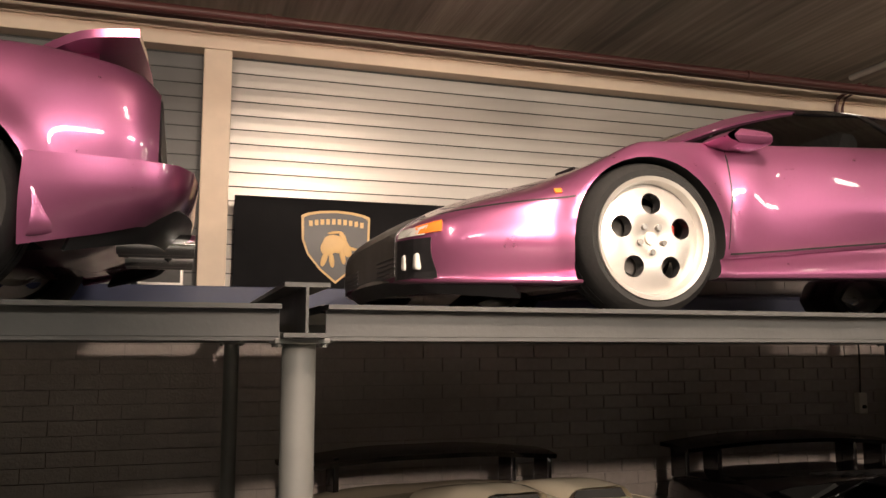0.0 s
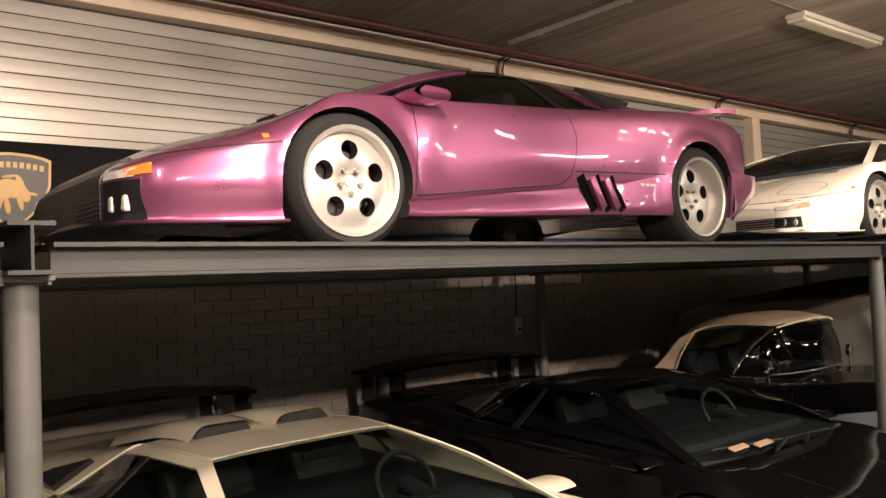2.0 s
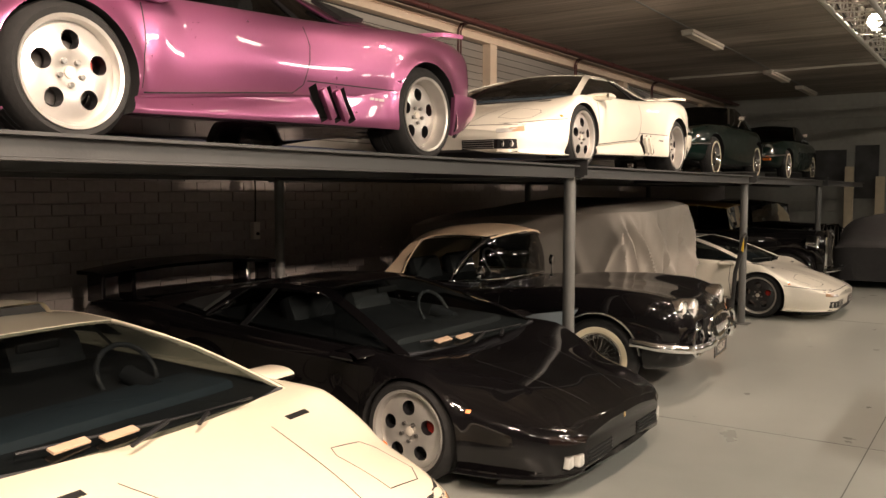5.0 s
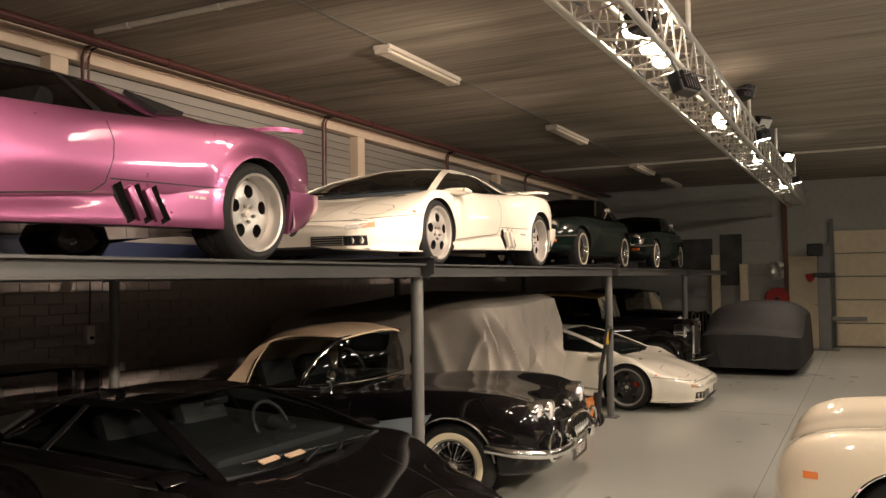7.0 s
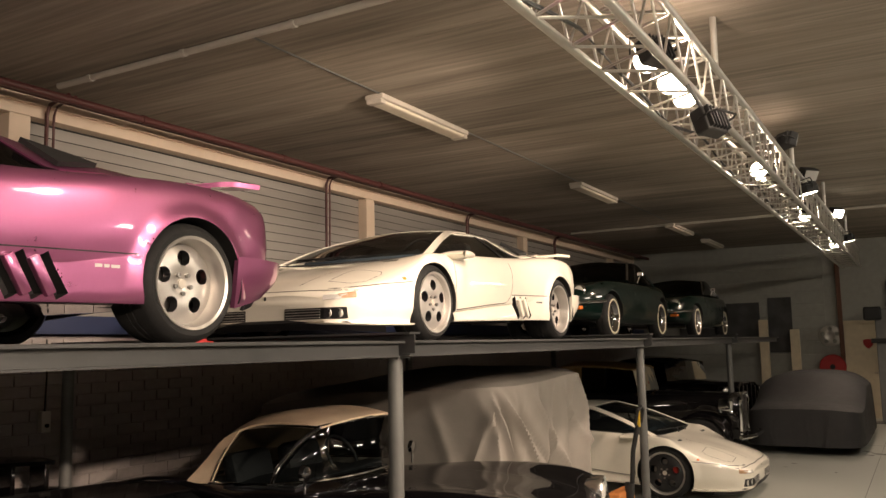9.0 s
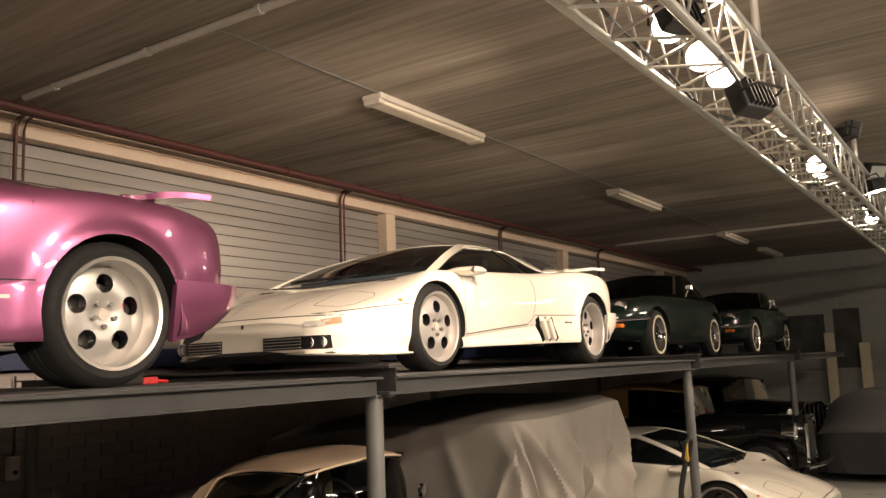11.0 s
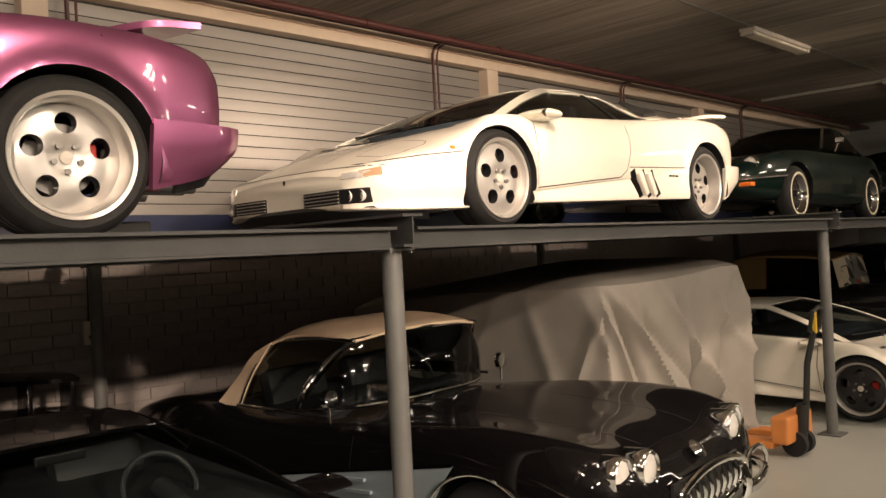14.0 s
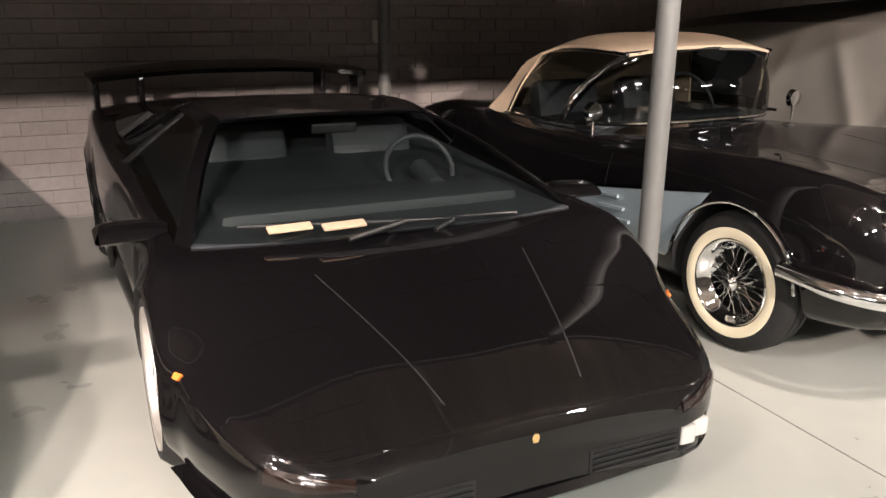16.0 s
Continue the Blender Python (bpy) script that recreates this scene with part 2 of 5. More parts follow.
def lathe(bm, profile, n=40, m=None, mats=None):
    """Turns (radius, height) pairs round the y axis; height runs along y."""
    rings = []
    for r, h in profile:
        ring = [bm.verts.new((r * math.cos(2 * math.pi * k / n), h, r * math.sin(2 * math.pi * k / n))) for k in range(n)] if r > 1e-6 else [bm.verts.new((0, h, 0))]
        if m is not None:
            for v in ring:
                v.co = m @ v.co
        rings.append(ring)
    for i, (a, b) in enumerate(zip(rings, rings[1:])):
        for k in range(n):
            vs = [a[k % len(a)], a[(k + 1) % len(a)], b[(k + 1) % len(b)], b[k % len(b)]]
            vs = list(dict.fromkeys(vs))
            if len(vs) > 2:
                f = bm.faces.new(vs)
                if mats:
                    f.material_index = mats[i]
    return bm


def spline(xs, ys, x):
    """Smooth curve through (xs, ys), without overshoot (monotone cubic)."""
    xs, ys = np.array(xs, float), np.array(ys, float)
    d = np.diff(ys) / np.diff(xs)
    t = np.zeros(len(xs))
    t[0], t[-1] = d[0], d[-1]
    for i in range(1, len(xs) - 1):
        t[i] = 0 if d[i - 1] * d[i] <= 0 else 2 * d[i - 1] * d[i] / (d[i - 1] + d[i])
    i = int(np.clip(np.searchsorted(xs, x) - 1, 0, len(xs) - 2))
    h = xs[i + 1] - xs[i]
    s = (x - xs[i]) / h
    return float(ys[i] * (1 + 2 * s) * (1 - s) ** 2 + t[i] * h * s * (1 - s) ** 2 + ys[i + 1] * s * s * (3 - 2 * s) + t[i + 1] * h * s * s * (s - 1))


def catmull(pts, k):
    """k pieces between each two of the points."""
    out = []
    P = [Vector(p) for p in pts]
    for i in range(len(P) - 1):
        a, b, c, d = P[max(i - 1, 0)], P[i], P[i + 1], P[min(i + 2, len(P) - 1)]
        for j in range(k):
            s = j / k
            out.append(0.5 * (2 * b + (c - a) * s + (2 * a - 5 * b + 4 * c - d) * s * s + (3 * b - a - 3 * c + d) * s ** 3))
    return out + [P[-1]]


def loft(table, ring, step=0.06, k=3):
    """A closed hull, mirrored in v: table rows are u and its values, ring(values) gives the half section as (v, z) from keel to top."""
    us = [r[0] for r in table]
    n = int((us[-1] - us[0]) / step)
    bm = bmesh.new()
    rings = []
    for i in range(n + 1):
        u = us[0] + (us[-1] - us[0]) * i / n
        vals = [spline(us, [r[j] for r in table], u) for j in range(1, len(table[0]))]
        half = catmull(ring(*vals), k)
        full = [(p[0], p[1]) for p in half] + [(-p[0], p[1]) for p in reversed(half[1:-1])]
        rings.append([bm.verts.new((u, v, z)) for v, z in full])
    m = len(rings[0])
    for a, b in zip(rings, rings[1:]):
        for j in range(m):
            bm.faces.new((a[j], a[(j + 1) % m], b[(j + 1) % m], b[j]))
    bm.faces.new(rings[0])
    bm.faces.new(rings[-1])
    return bm


def carve(me, cutter):
    """The mesh with the cutter's volume taken out; the cut faces take the cutter's material, the last slot of the mesh."""
    a = bpy.data.objects.new("tmp_a", me)
    cm = to_mesh(cutter, [me.materials[len(me.materials) - 1]])
    b = bpy.data.objects.new("tmp_b", cm)
    scene.collection.objects.link(a)
    scene.collection.objects.link(b)
    mod = a.modifiers.new("cut", "BOOLEAN")
    mod.object, mod.operation, mod.solver, mod.material_mode = b, "DIFFERENCE", "EXACT", "TRANSFER"
    got = bpy.data.meshes.new_from_object(a.evaluated_get(bpy.context.evaluated_depsgraph_get()))
    bpy.data.objects.remove(a)
    bpy.data.objects.remove(b)
    return got


def tree_of(me):
    bm = bmesh.new()
    bm.from_mesh(me)
    t = BVHTree.FromBMesh(bm)
    bm.free()
    return t


def cast(tree, side, p):
    """The point of the hull seen from a side: 's' (u, z) at +v, 'p' (u, z) at -v, 't' (u, v) from above, 'f' (v, z) from ahead, 'r' (v, z) from behind."""
    a, b = p
    start, way = {"s": ((a, 3, b), (0, -1, 0)), "p": ((a, -3, b), (0, 1, 0)), "t": ((a, b, 3), (0, 0, -1)), "f": ((-4, a, b), (1, 0, 0)), "r": ((6, a, b), (-1, 0, 0))}[side]
    hit, nrm, _, _ = tree.ray_cast(Vector(start), Vector(way))
    return (None, None) if hit is None else (hit, nrm if nrm.dot(Vector(way)) < 0 else -nrm)


def panel(tree, side, corners, off=0.004, n=6, bm=None):
    """A thin plate over four corners, laid on the hull."""
    bm = bm or bmesh.new()
    c = [Vector(p) for p in corners]
    top, low = {}, {}
    for i in range(n + 1):
        for j in range(n + 1):
            s, t = i / n, j / n
            p = c[0] * (1 - s) * (1 - t) + c[1] * s * (1 - t) + c[2] * s * t + c[3] * (1 - s) * t
            hit, nrm = cast(tree, side, p)
            if hit is not None:
                top[i, j] = bm.verts.new(hit + nrm * off)
                low[i, j] = bm.verts.new(hit - nrm * 0.004)
    for i in range(n):
        for j in range(n):
            q = [(i, j), (i + 1, j), (i + 1, j + 1), (i, j + 1)]
            if all(k in top for k in q):
                bm.faces.new([top[k] for k in q])
                for a, b, edge in ((q[0], q[1], j == 0), (q[1], q[2], i == n - 1), (q[2], q[3], j == n - 1), (q[3], q[0], i == 0)):
                    if edge:
                        bm.faces.new((top[a], top[b], low[b], low[a]))
    return bm


def seam(tree, side, pts, width=0.006, off=0.0012, bm=None):
    """A thin joint along a line laid on the hull."""
    bm = bm or bmesh.new()
    line = []
    P = [Vector(p) for p in pts]
    for a, b in zip(P, P[1:]):
        k = max(1, int((b - a).length / 0.05))
        line += [a + (b - a) * i / k for i in range(k)]
    line.append(P[-1])
    prev = None
    for i, p in enumerate(line):
        d = (line[min(i + 1, len(line) - 1)] - line[max(i - 1, 0)]).normalized()
        w = Vector((-d[1], d[0])) * width / 2
        pair = []
        for q in (p - w, p + w):
            hit, nrm = cast(tree, side, q)
            pair.append(None if hit is None else bm.verts.new(hit + nrm * off))
        if None in pair:
            prev = None
            continue
        if prev:
            bm.faces.new((prev[0], prev[1], pair[1], pair[0]))
        prev = pair
    return bm


def sheet(rows, bm=None, k=1, thick=0.0):
    """A surface through rows of points."""
    bm = bm or bmesh.new()
    rows = [catmull(r, k) for r in rows]
    if k > 1:
        cols = [catmull([r[j] for r in rows], k) for j in range(len(rows[0]))]
        rows = [[c[i] for c in cols] for i in range(len(cols[0]))]
    vs = [[bm.verts.new(p) for p in r] for r in rows]
    fs = []
    for a, b in zip(vs, vs[1:]):
        for j in range(len(a) - 1):
            fs.append(bm.faces.new((a[j], a[j + 1], b[j + 1], b[j])))
    if thick:
        bmesh.ops.recalc_face_normals(bm, faces=fs)
        bmesh.ops.solidify(bm, geom=fs, thickness=thick)
    return bm


def flip(pts):
    return [(p[0], -p[1], p[2]) for p in pts]


# ---- large structure ----
WEST, EAST, SOUTH, WALL, CEIL = -9.0, 23.5, -9.0, 6.4, 4.22


def structure(name, lo, hi, mat, label, category):
    return solid(name, box(bmesh.new(), lo, hi), mat, label, category, kind="structure")


floor = structure("floor", (WEST, SOUTH, -0.2), (EAST, WALL + 0.4, 0.0), FLOOR, "smooth grey-green epoxy floor with a faint shine", "floor")
for name, a, b in (("long", (WEST, 0.40, 0.0), (EAST, 0.407, 0.0015)), ("cross", (6.0, SOUTH, 0.0), (6.006, WALL, 0.0015)), ("cross", (12.0, SOUTH, 0.0), (12.006, WALL, 0.0015)), ("cross", (18.0, SOUTH, 0.0), (18.006, WALL, 0.0015))):
    part("floor_joint", box(bmesh.new(), a, b), plain("joint", (0.16, 0.16, 0.15), 0.8), floor)
bm = box(bmesh.new(), (WEST, SOUTH, CEIL), (EAST, WALL + 0.4, CEIL + 0.2))
for k in range(25):
    box(bm, (WEST + 1.3 * k, SOUTH, CEIL - 0.003), (WEST + 1.3 * k + 0.012, WALL, CEIL + 0.001))
solid("ceiling", bm, CEILING, "grey-brown rough wood-wool panel ceiling", "ceiling", kind="structure")
structure("wall_west", (WEST - 0.2, SOUTH, 0), (WEST, WALL + 0.4, CEIL), WALLWHITE, "plain grey painted wall", "wall")
structure("wall_south", (WEST, SOUTH - 0.2, 0), (EAST, SOUTH, CEIL), WALLWHITE, "plain grey painted wall", "wall")
wall_east = structure("wall_east", (EAST, SOUTH, 0), (EAST + 0.2, WALL + 0.4, CEIL), WALLWHITE, "grey painted end wall of ribbed panels", "wall")
for k in range(14):
    part("panel", box(bmesh.new(), (EAST - 0.02, 1.7, 0.02 + 0.3 * k), (EAST, WALL + 0.2, 0.30 + 0.3 * k), 0.004), WALLWHITE, wall_east)
wall_north = structure("wall_north", (WEST, WALL + 0.12, 0), (EAST, WALL + 0.4, CEIL), MORTAR, "grey concrete block wall below steel shutters", "wall")

# steel frame in front of the upper wall: beam, columns, shutters
solid("wall_beam", box(bmesh.new(), (WEST, WALL - 0.06, 3.98), (EAST, WALL + 0.1, 4.18), 0.006), CREAMSTEEL, "cream painted steel beam under the ceiling", "beam", kind="structure")
solid("beam_flange", box(bmesh.new(), (WEST, WALL - 0.1, 4.085), (EAST, WALL - 0.06, 4.1)), CREAMSTEEL, "cream painted steel flange along the beam", "beam", kind="structure")
COLUMNS = [0.4 + 5.33 * k for k in range(-1, 5)]
for cx in COLUMNS:
    solid("column", box(bmesh.new(), (cx - 0.1, WALL - 0.05, 0), (cx + 0.1, WALL + 0.118, 3.98), 0.006), CREAMSTEEL, "cream painted steel wall column", "column", kind="structure")
SILL = 2.12
for cx, cx2 in zip(COLUMNS, COLUMNS[1:]):
    shutter = solid("roller_shutter", box(bmesh.new(), (cx + 0.1, WALL + 0.09, SILL), (cx2 - 0.1, WALL + 0.118, 3.98)), DARK, "closed dark grey roller shutter" if cx2 < 1 else "closed aluminium roller shutter with wide slats", "shutter", kind="structure")
    me = None
    n = 17
    pitch = (3.97 - SILL) / n
    for k in range(n):
        z = SILL + k * pitch
        if me is None:
            bm = bmesh.new()
            prof = [(0.004, 0.0), (-0.003, 0.002), (-0.004, pitch * 0.5), (-0.003, pitch - 0.008), (0.004, pitch - 0.005)]
            sheet([[(cx + 0.1, WALL + 0.09 + a, b) for a, b in prof], [(cx2 - 0.1, WALL + 0.09 + a, b) for a, b in prof]], bm)
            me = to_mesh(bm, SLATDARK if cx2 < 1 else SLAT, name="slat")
        ob = part("slat", me, None, shutter)
        ob.location = (0, 0, z)
solid("window_sill", box(bmesh.new(), (WEST, WALL - 0.25, SILL - 0.06), (EAST, WALL + 0.085, SILL + 0.1), 0.005), BLUE, "dark blue painted steel sill strip", "sill", kind="structure")

# pipes and conduits under the ceiling
bm = pipe(bmesh.new(), [(WEST, 5.95, 4.09), (EAST, 5.95, 4.09)], 0.035, 14)
for k in range(-3, 12):
    tube(bm, (2.0 * k + 0.7, 5.95, 4.09), (2.0 * k + 0.74, 5.95, 4.09), 0.045, 14)
solid("sprinkler_pipe", bm, REDPIPE, "dark red heating pipe under the ceiling", "pipe", smooth=True)
bm = pipe(bmesh.new(), [(WEST, 6.12, 4.12), (EAST, 6.12, 4.12)], 0.028, 12)
solid("sprinkler_pipe", bm, REDPIPE, "thin dark red pipe beside the wall beam", "pipe", smooth=True)
for dx in (5.95, 9.98, 13.85, 17.75):
    bm = pipe(bmesh.new(), [(dx, 6.0, 4.15), (dx, 6.26, 4.1), (dx, 6.3, 4.02), (dx, 6.3, 2.2)], 0.018, 10)
    pipe(bm, [(dx + 0.07, 6.0, 4.15), (dx + 0.07, 6.26, 4.1), (dx + 0.07, 6.3, 4.02), (dx + 0.07, 6.3, 2.2)], 0.012, 8)
    solid("drop_pipe", bm, REDPIPE, "thin brown pipes running down the wall", "pipe", smooth=True)
for dx in (5.85, 18.0):
    bm = pipe(bmesh.new(), [(dx, 6.0, 4.2), (dx, SOUTH, 4.2)], 0.028, 10)
    for k in range(10):
        tube(bm, (dx, 5.6 - 1.1 * k, 4.2), (dx, 5.56 - 1.1 * k, 4.2), 0.036, 10)
    solid("ceiling_conduit", bm, CONDUIT, "grey conduit pipe across the ceiling", "conduit", smooth=True)
solid("cable_rail", box(bmesh.new(), (5.9, 3.83, 4.208), (EAST, 3.844, 4.22)), STEEL, "thin cable rail joining the ceiling lamps", "cable")


def ceiling_lamp(x):
    lamp = thing("ceiling_light", "unlit flat fluorescent lamp with a grey housing", "ceiling light", pose(x, 3.9, 4.22), "ceiling lamps in a row")
    part("housing", box(bmesh.new(), (0, -0.1, -0.05), (1.68, 0.1, 0), 0.012), FIXTURE, lamp)
    part("diffuser", box(bmesh.new(), (0.05, -0.08, -0.085), (1.63, 0.08, -0.05), 0.02), plain("diffuser_plastic", (0.66, 0.6, 0.5), 0.4), lamp)
    for e in (0, 1.6):
        part("end_cap", box(bmesh.new(), (e, -0.085, -0.09), (e + 0.08, 0.085, -0.048), 0.01), FIXTURE, lamp)


for x in (7.6, 12.75, 17.9, 22.0 - 1.0):
    ceiling_lamp(x)

# ---- the lighting truss with its spots ----
truss = thing("lighting_truss", "aluminium lattice truss hung along the aisle", "truss")
TX0, TX1 = -6.0, 22.5
chords = [(TRUSS_Y + 0.19, 3.48), (TRUSS_Y - 0.19, 3.48), (TRUSS_Y + 0.19, 3.84), (TRUSS_Y - 0.19, 3.84)]
for cy, cz in chords:
    part("chord", tube(bmesh.new(), (TX0, cy, cz), (TX1, cy, cz), 0.026, 12), TRUSSALU, truss, smooth=True)
faces = [(0, 1), (2, 3), (0, 2), (1, 3)]
for a, b in faces:
    bm = bmesh.new()
    k, x = 0, TX0
    while x < TX1 - 0.2:
        p, q = (chords[a], chords[b]) if k % 2 == 0 else (chords[b], chords[a])
        tube(bm, (x, *p), (x + 0.24, *q), 0.009, 6, cap=False)
        x += 0.24
        k += 1
    tagged(part("lattice", bm, TRUSSALU, truss, smooth=True), kind="stuff")
for hx in (3.0, 7.45, 11.5, 15.0, 19.0):
    part("hanger", tube(bmesh.new(), (hx, TRUSS_Y - 0.19, 3.84), (hx, TRUSS_Y - 0.19, CEIL), 0.024, 10), TRUSSALU, truss, smooth=True)
bm = bmesh.new()
pts = [(TX0 + 0.4 * i, TRUSS_Y + 0.17 + 0.02 * math.sin(i * 1.7), 3.55 + 0.06 * math.sin(i * 0.9)) for i in range(70)]
pipe(bm, pts, 0.012, 6)
solid("power_cable", bm, DARK, "black power cable wound along the truss", "cable", smooth=True)


def floodlight(eye, target, lit):
    """A box floodlight on a bracket; the lit ones hang below the truss."""
    f = thing("floodlight", "black floodlight clamped to the truss, lit" if lit else "black floodlight clamped to the truss, seen unlit", "floodlight", look(eye, target), "floodlights on the truss")
    b = bmesh.new()
    box(b, (-0.11, -0.08, 0.02), (0.11, 0.08, 0.12), 0.015)
    part("housing", b, DARK, f)
    for k in range(6):
        part("cooling_fin", box(bmesh.new(), (-0.09 + 0.034 * k, -0.07, 0.119), (-0.08 + 0.034 * k, 0.07, 0.15)), DARK, f)
    part("lens", box(bmesh.new(), (-0.095, -0.065, 0.012), (0.095, 0.065, 0.019)), BULB if lit else LENS, f)
    b = bmesh.new()
    pipe(b, [(-0.12, 0, 0.07), (-0.125, 0.0, 0.16), (-0.1, 0.0, 0.2), (0.1, 0, 0.2), (0.125, 0, 0.16), (0.12, 0, 0.07)], 0.008, 6)
    part("bracket", b, DARK, f)


for lx, lz, tx, watts in LAMPS:
    floodlight((lx, TRUSS_Y + 0.02, lz + 0.08), (tx, 4.4, 2.2), True)
for lx in (12.3, 18.3):
    floodlight((lx, TRUSS_Y - 0.26, 3.62), (lx + 0.4, 0.2, 0), True)


def par_lamp(x, y, z, aim):
    """A round stage lamp in the truss, its lit glass facing aim."""
    f = thing("stage_lamp", "round lit stage lamp inside the truss", "stage lamp", look((x, y, z), aim), "stage lamps in the truss")
    part("can", lathe(bmesh.new(), [(0.085, 0.0), (0.09, 0.0), (0.09, 0.12), (0.06, 0.2), (0.0, 0.21)], 24, pose(0, 0, 0, 90, 0, 0)), TRUSSALU, f, smooth=True)
    part("glass", lathe(bmesh.new(), [(0, 0.012), (0.06, 0.01), (0.086, 0.02)], 24, pose(0, 0, 0, 90, 0, 0)), BULB, f, smooth=True)
    part("yoke", pipe(bmesh.new(), [(-0.1, 0, 0.08), (-0.1, 0.12, 0.1), (0.1, 0.12, 0.1), (0.1, 0, 0.08)], 0.007, 6), DARK, f)


for lx in (6.36, 6.9, 7.3, 10.35, 10.6, 14.2, 18.6):
    par_lamp(lx, TRUSS_Y, 3.62, (lx - 3.2, TRUSS_Y - 1.2, 1.6))
floodlight((6.6, TRUSS_Y - 0.24, 3.2), (7.5, 3.0, 2.4), False)
solid("lamp_rod", tube(bmesh.new(), (6.5, TRUSS_Y - 0.32, 3.22), (6.5, TRUSS_Y - 0.19, 3.48), 0.012, 8), STEEL, "thin rod holding a floodlight under the truss", "rod")
for lx, lz in ((10.9, 3.98), (12.6, 3.9), (16.4, 3.9)):
    floodlight((lx, TRUSS_Y - 0.28, lz), (lx + 2.5, -2.0, 2.9) if lx < 12 else (lx - 1.5, -1.0, 2.6), lx > 14)

# ---- the car deck ----
DECK_Z = 1.93
POSTS = [0.52 - 5.25, 0.52, 5.81, 10.985, 16.05]
for px in POSTS:
    for py in (2.53, 5.7):
        post = thing("deck_post", "grey painted round steel post with a bolted flange", "post", pose(px, py, 0), "posts of the car deck")
        part("pole", tube(bmesh.new(), (0, 0, 0.012), (0, 0, 1.82), 0.047, 24), STEEL, post, smooth=True)
        part("base_plate", box(bmesh.new(), (-0.1, -0.1, 0), (0.1, 0.1, 0.012), 0.003), STEEL, post)
        part("top_plate", box(bmesh.new(), (-0.075, -0.075, 1.82), (0.075, 0.075, 1.835), 0.003), STEEL, post)
        for sx in (-0.06, 0.06):
            for sy in (-0.06, 0.06):
                part("bolt", tube(bmesh.new(), (sx, sy, 1.81), (sx, sy, 1.85), 0.009, 6), STEEL, post)
    b = box(bmesh.new(), (px - 0.06, 2.38, 1.836), (px + 0.06, 5.85, 1.848))
    box(b, (px - 0.004, 2.38, 1.847), (px + 0.004, 5.85, 1.969))
    box(b, (px - 0.06, 2.38, 1.968), (px + 0.06, 5.85, 1.98))
    solid("cross_beam", b, BEAMSTEEL, "grey steel I-beam resting on the deck posts", "beam", group="cross beams of the car deck")
for px, px2 in zip(POSTS, POSTS[1:] + [20.9]):
    for py, s in ((2.46, 1), (4.0, 1), (5.66, -1)):
        b = box(bmesh.new(), (px + 0.062, py, 1.838), (px2 - 0.062, py + 0.01, 1.912), 0.002)
        box(b, (px + 0.062, py - 0.045, 1.912), (px2 - 0.062, py + 0.09, 1.925))
        box(b, (px + 0.062, py, 1.828), (px2 - 0.062, py + 0.09, 1.838))
        solid("deck_beam", b, BEAMSTEEL, "grey steel channel along the car deck", "beam", group="beams of the car deck")
    deck = thing("car_deck", "dark steel deck carrying the upper cars", "deck", pose(px, 0, 0), "bays of the car deck")
    for k in range(4):
        part("deck_plate", box(bmesh.new(), (0.065, 2.56 + 0.8 * k, 1.906), (px2 - px - 0.065, 3.35 + 0.8 * k, 1.93), 0.002), DECK, deck)

# ---- wheels ----
WHEELS = {}


def rim_mesh():
    """A dished disc with five round holes; outer face towards -y."""
    bm = bmesh.new()
    lathe(bm, [(0, -0.012), (0.045, -0.012), (0.062, -0.018), (0.1, -0.028), (0.17, -0.024), (0.215, -0.006), (0.224, -0.004), (0.224, 0.03), (0.0, 0.03)], 60)
    me = to_mesh(bm, [ALLOY, TRIMBLACK])
    c = bmesh.new()
    for k in range(5):
        a = 2 * math.pi * k / 5 + math.pi / 2
        tube(c, (0.142 * math.cos(a), -0.2, 0.142 * math.sin(a)), (0.142 * math.cos(a), 0.2, 0.142 * math.sin(a)), 0.044, 24)
    me = carve(me, c)
    me.polygons.foreach_set("use_smooth", [True] * len(me.polygons))
    me.set_sharp_from_angle(angle=radians(30))
    return me


def arc_profile(r, w, wall, ri):
    """Tyre section, as (radius, height) pairs."""
    h = w / 2
    return [(ri, -h + 0.01), (ri + 0.008, -h - 0.004), (ri + (r - ri) * 0.45, -h - 0.012), (r - 0.03, -h - 0.003), (r - 0.008, -h + 0.022), (r, -h + 0.05), (r, -0.03), (r - 0.006, -0.027), (r - 0.006, -0.021), (r, -0.018), (r, 0.018), (r - 0.006, 0.021), (r - 0.006, 0.027), (r, 0.03), (r, h - 0.05), (r - 0.008, h - 0.022), (r - 0.03, h + 0.003), (ri + 0.008, h + 0.004), (ri, h - 0.01)]


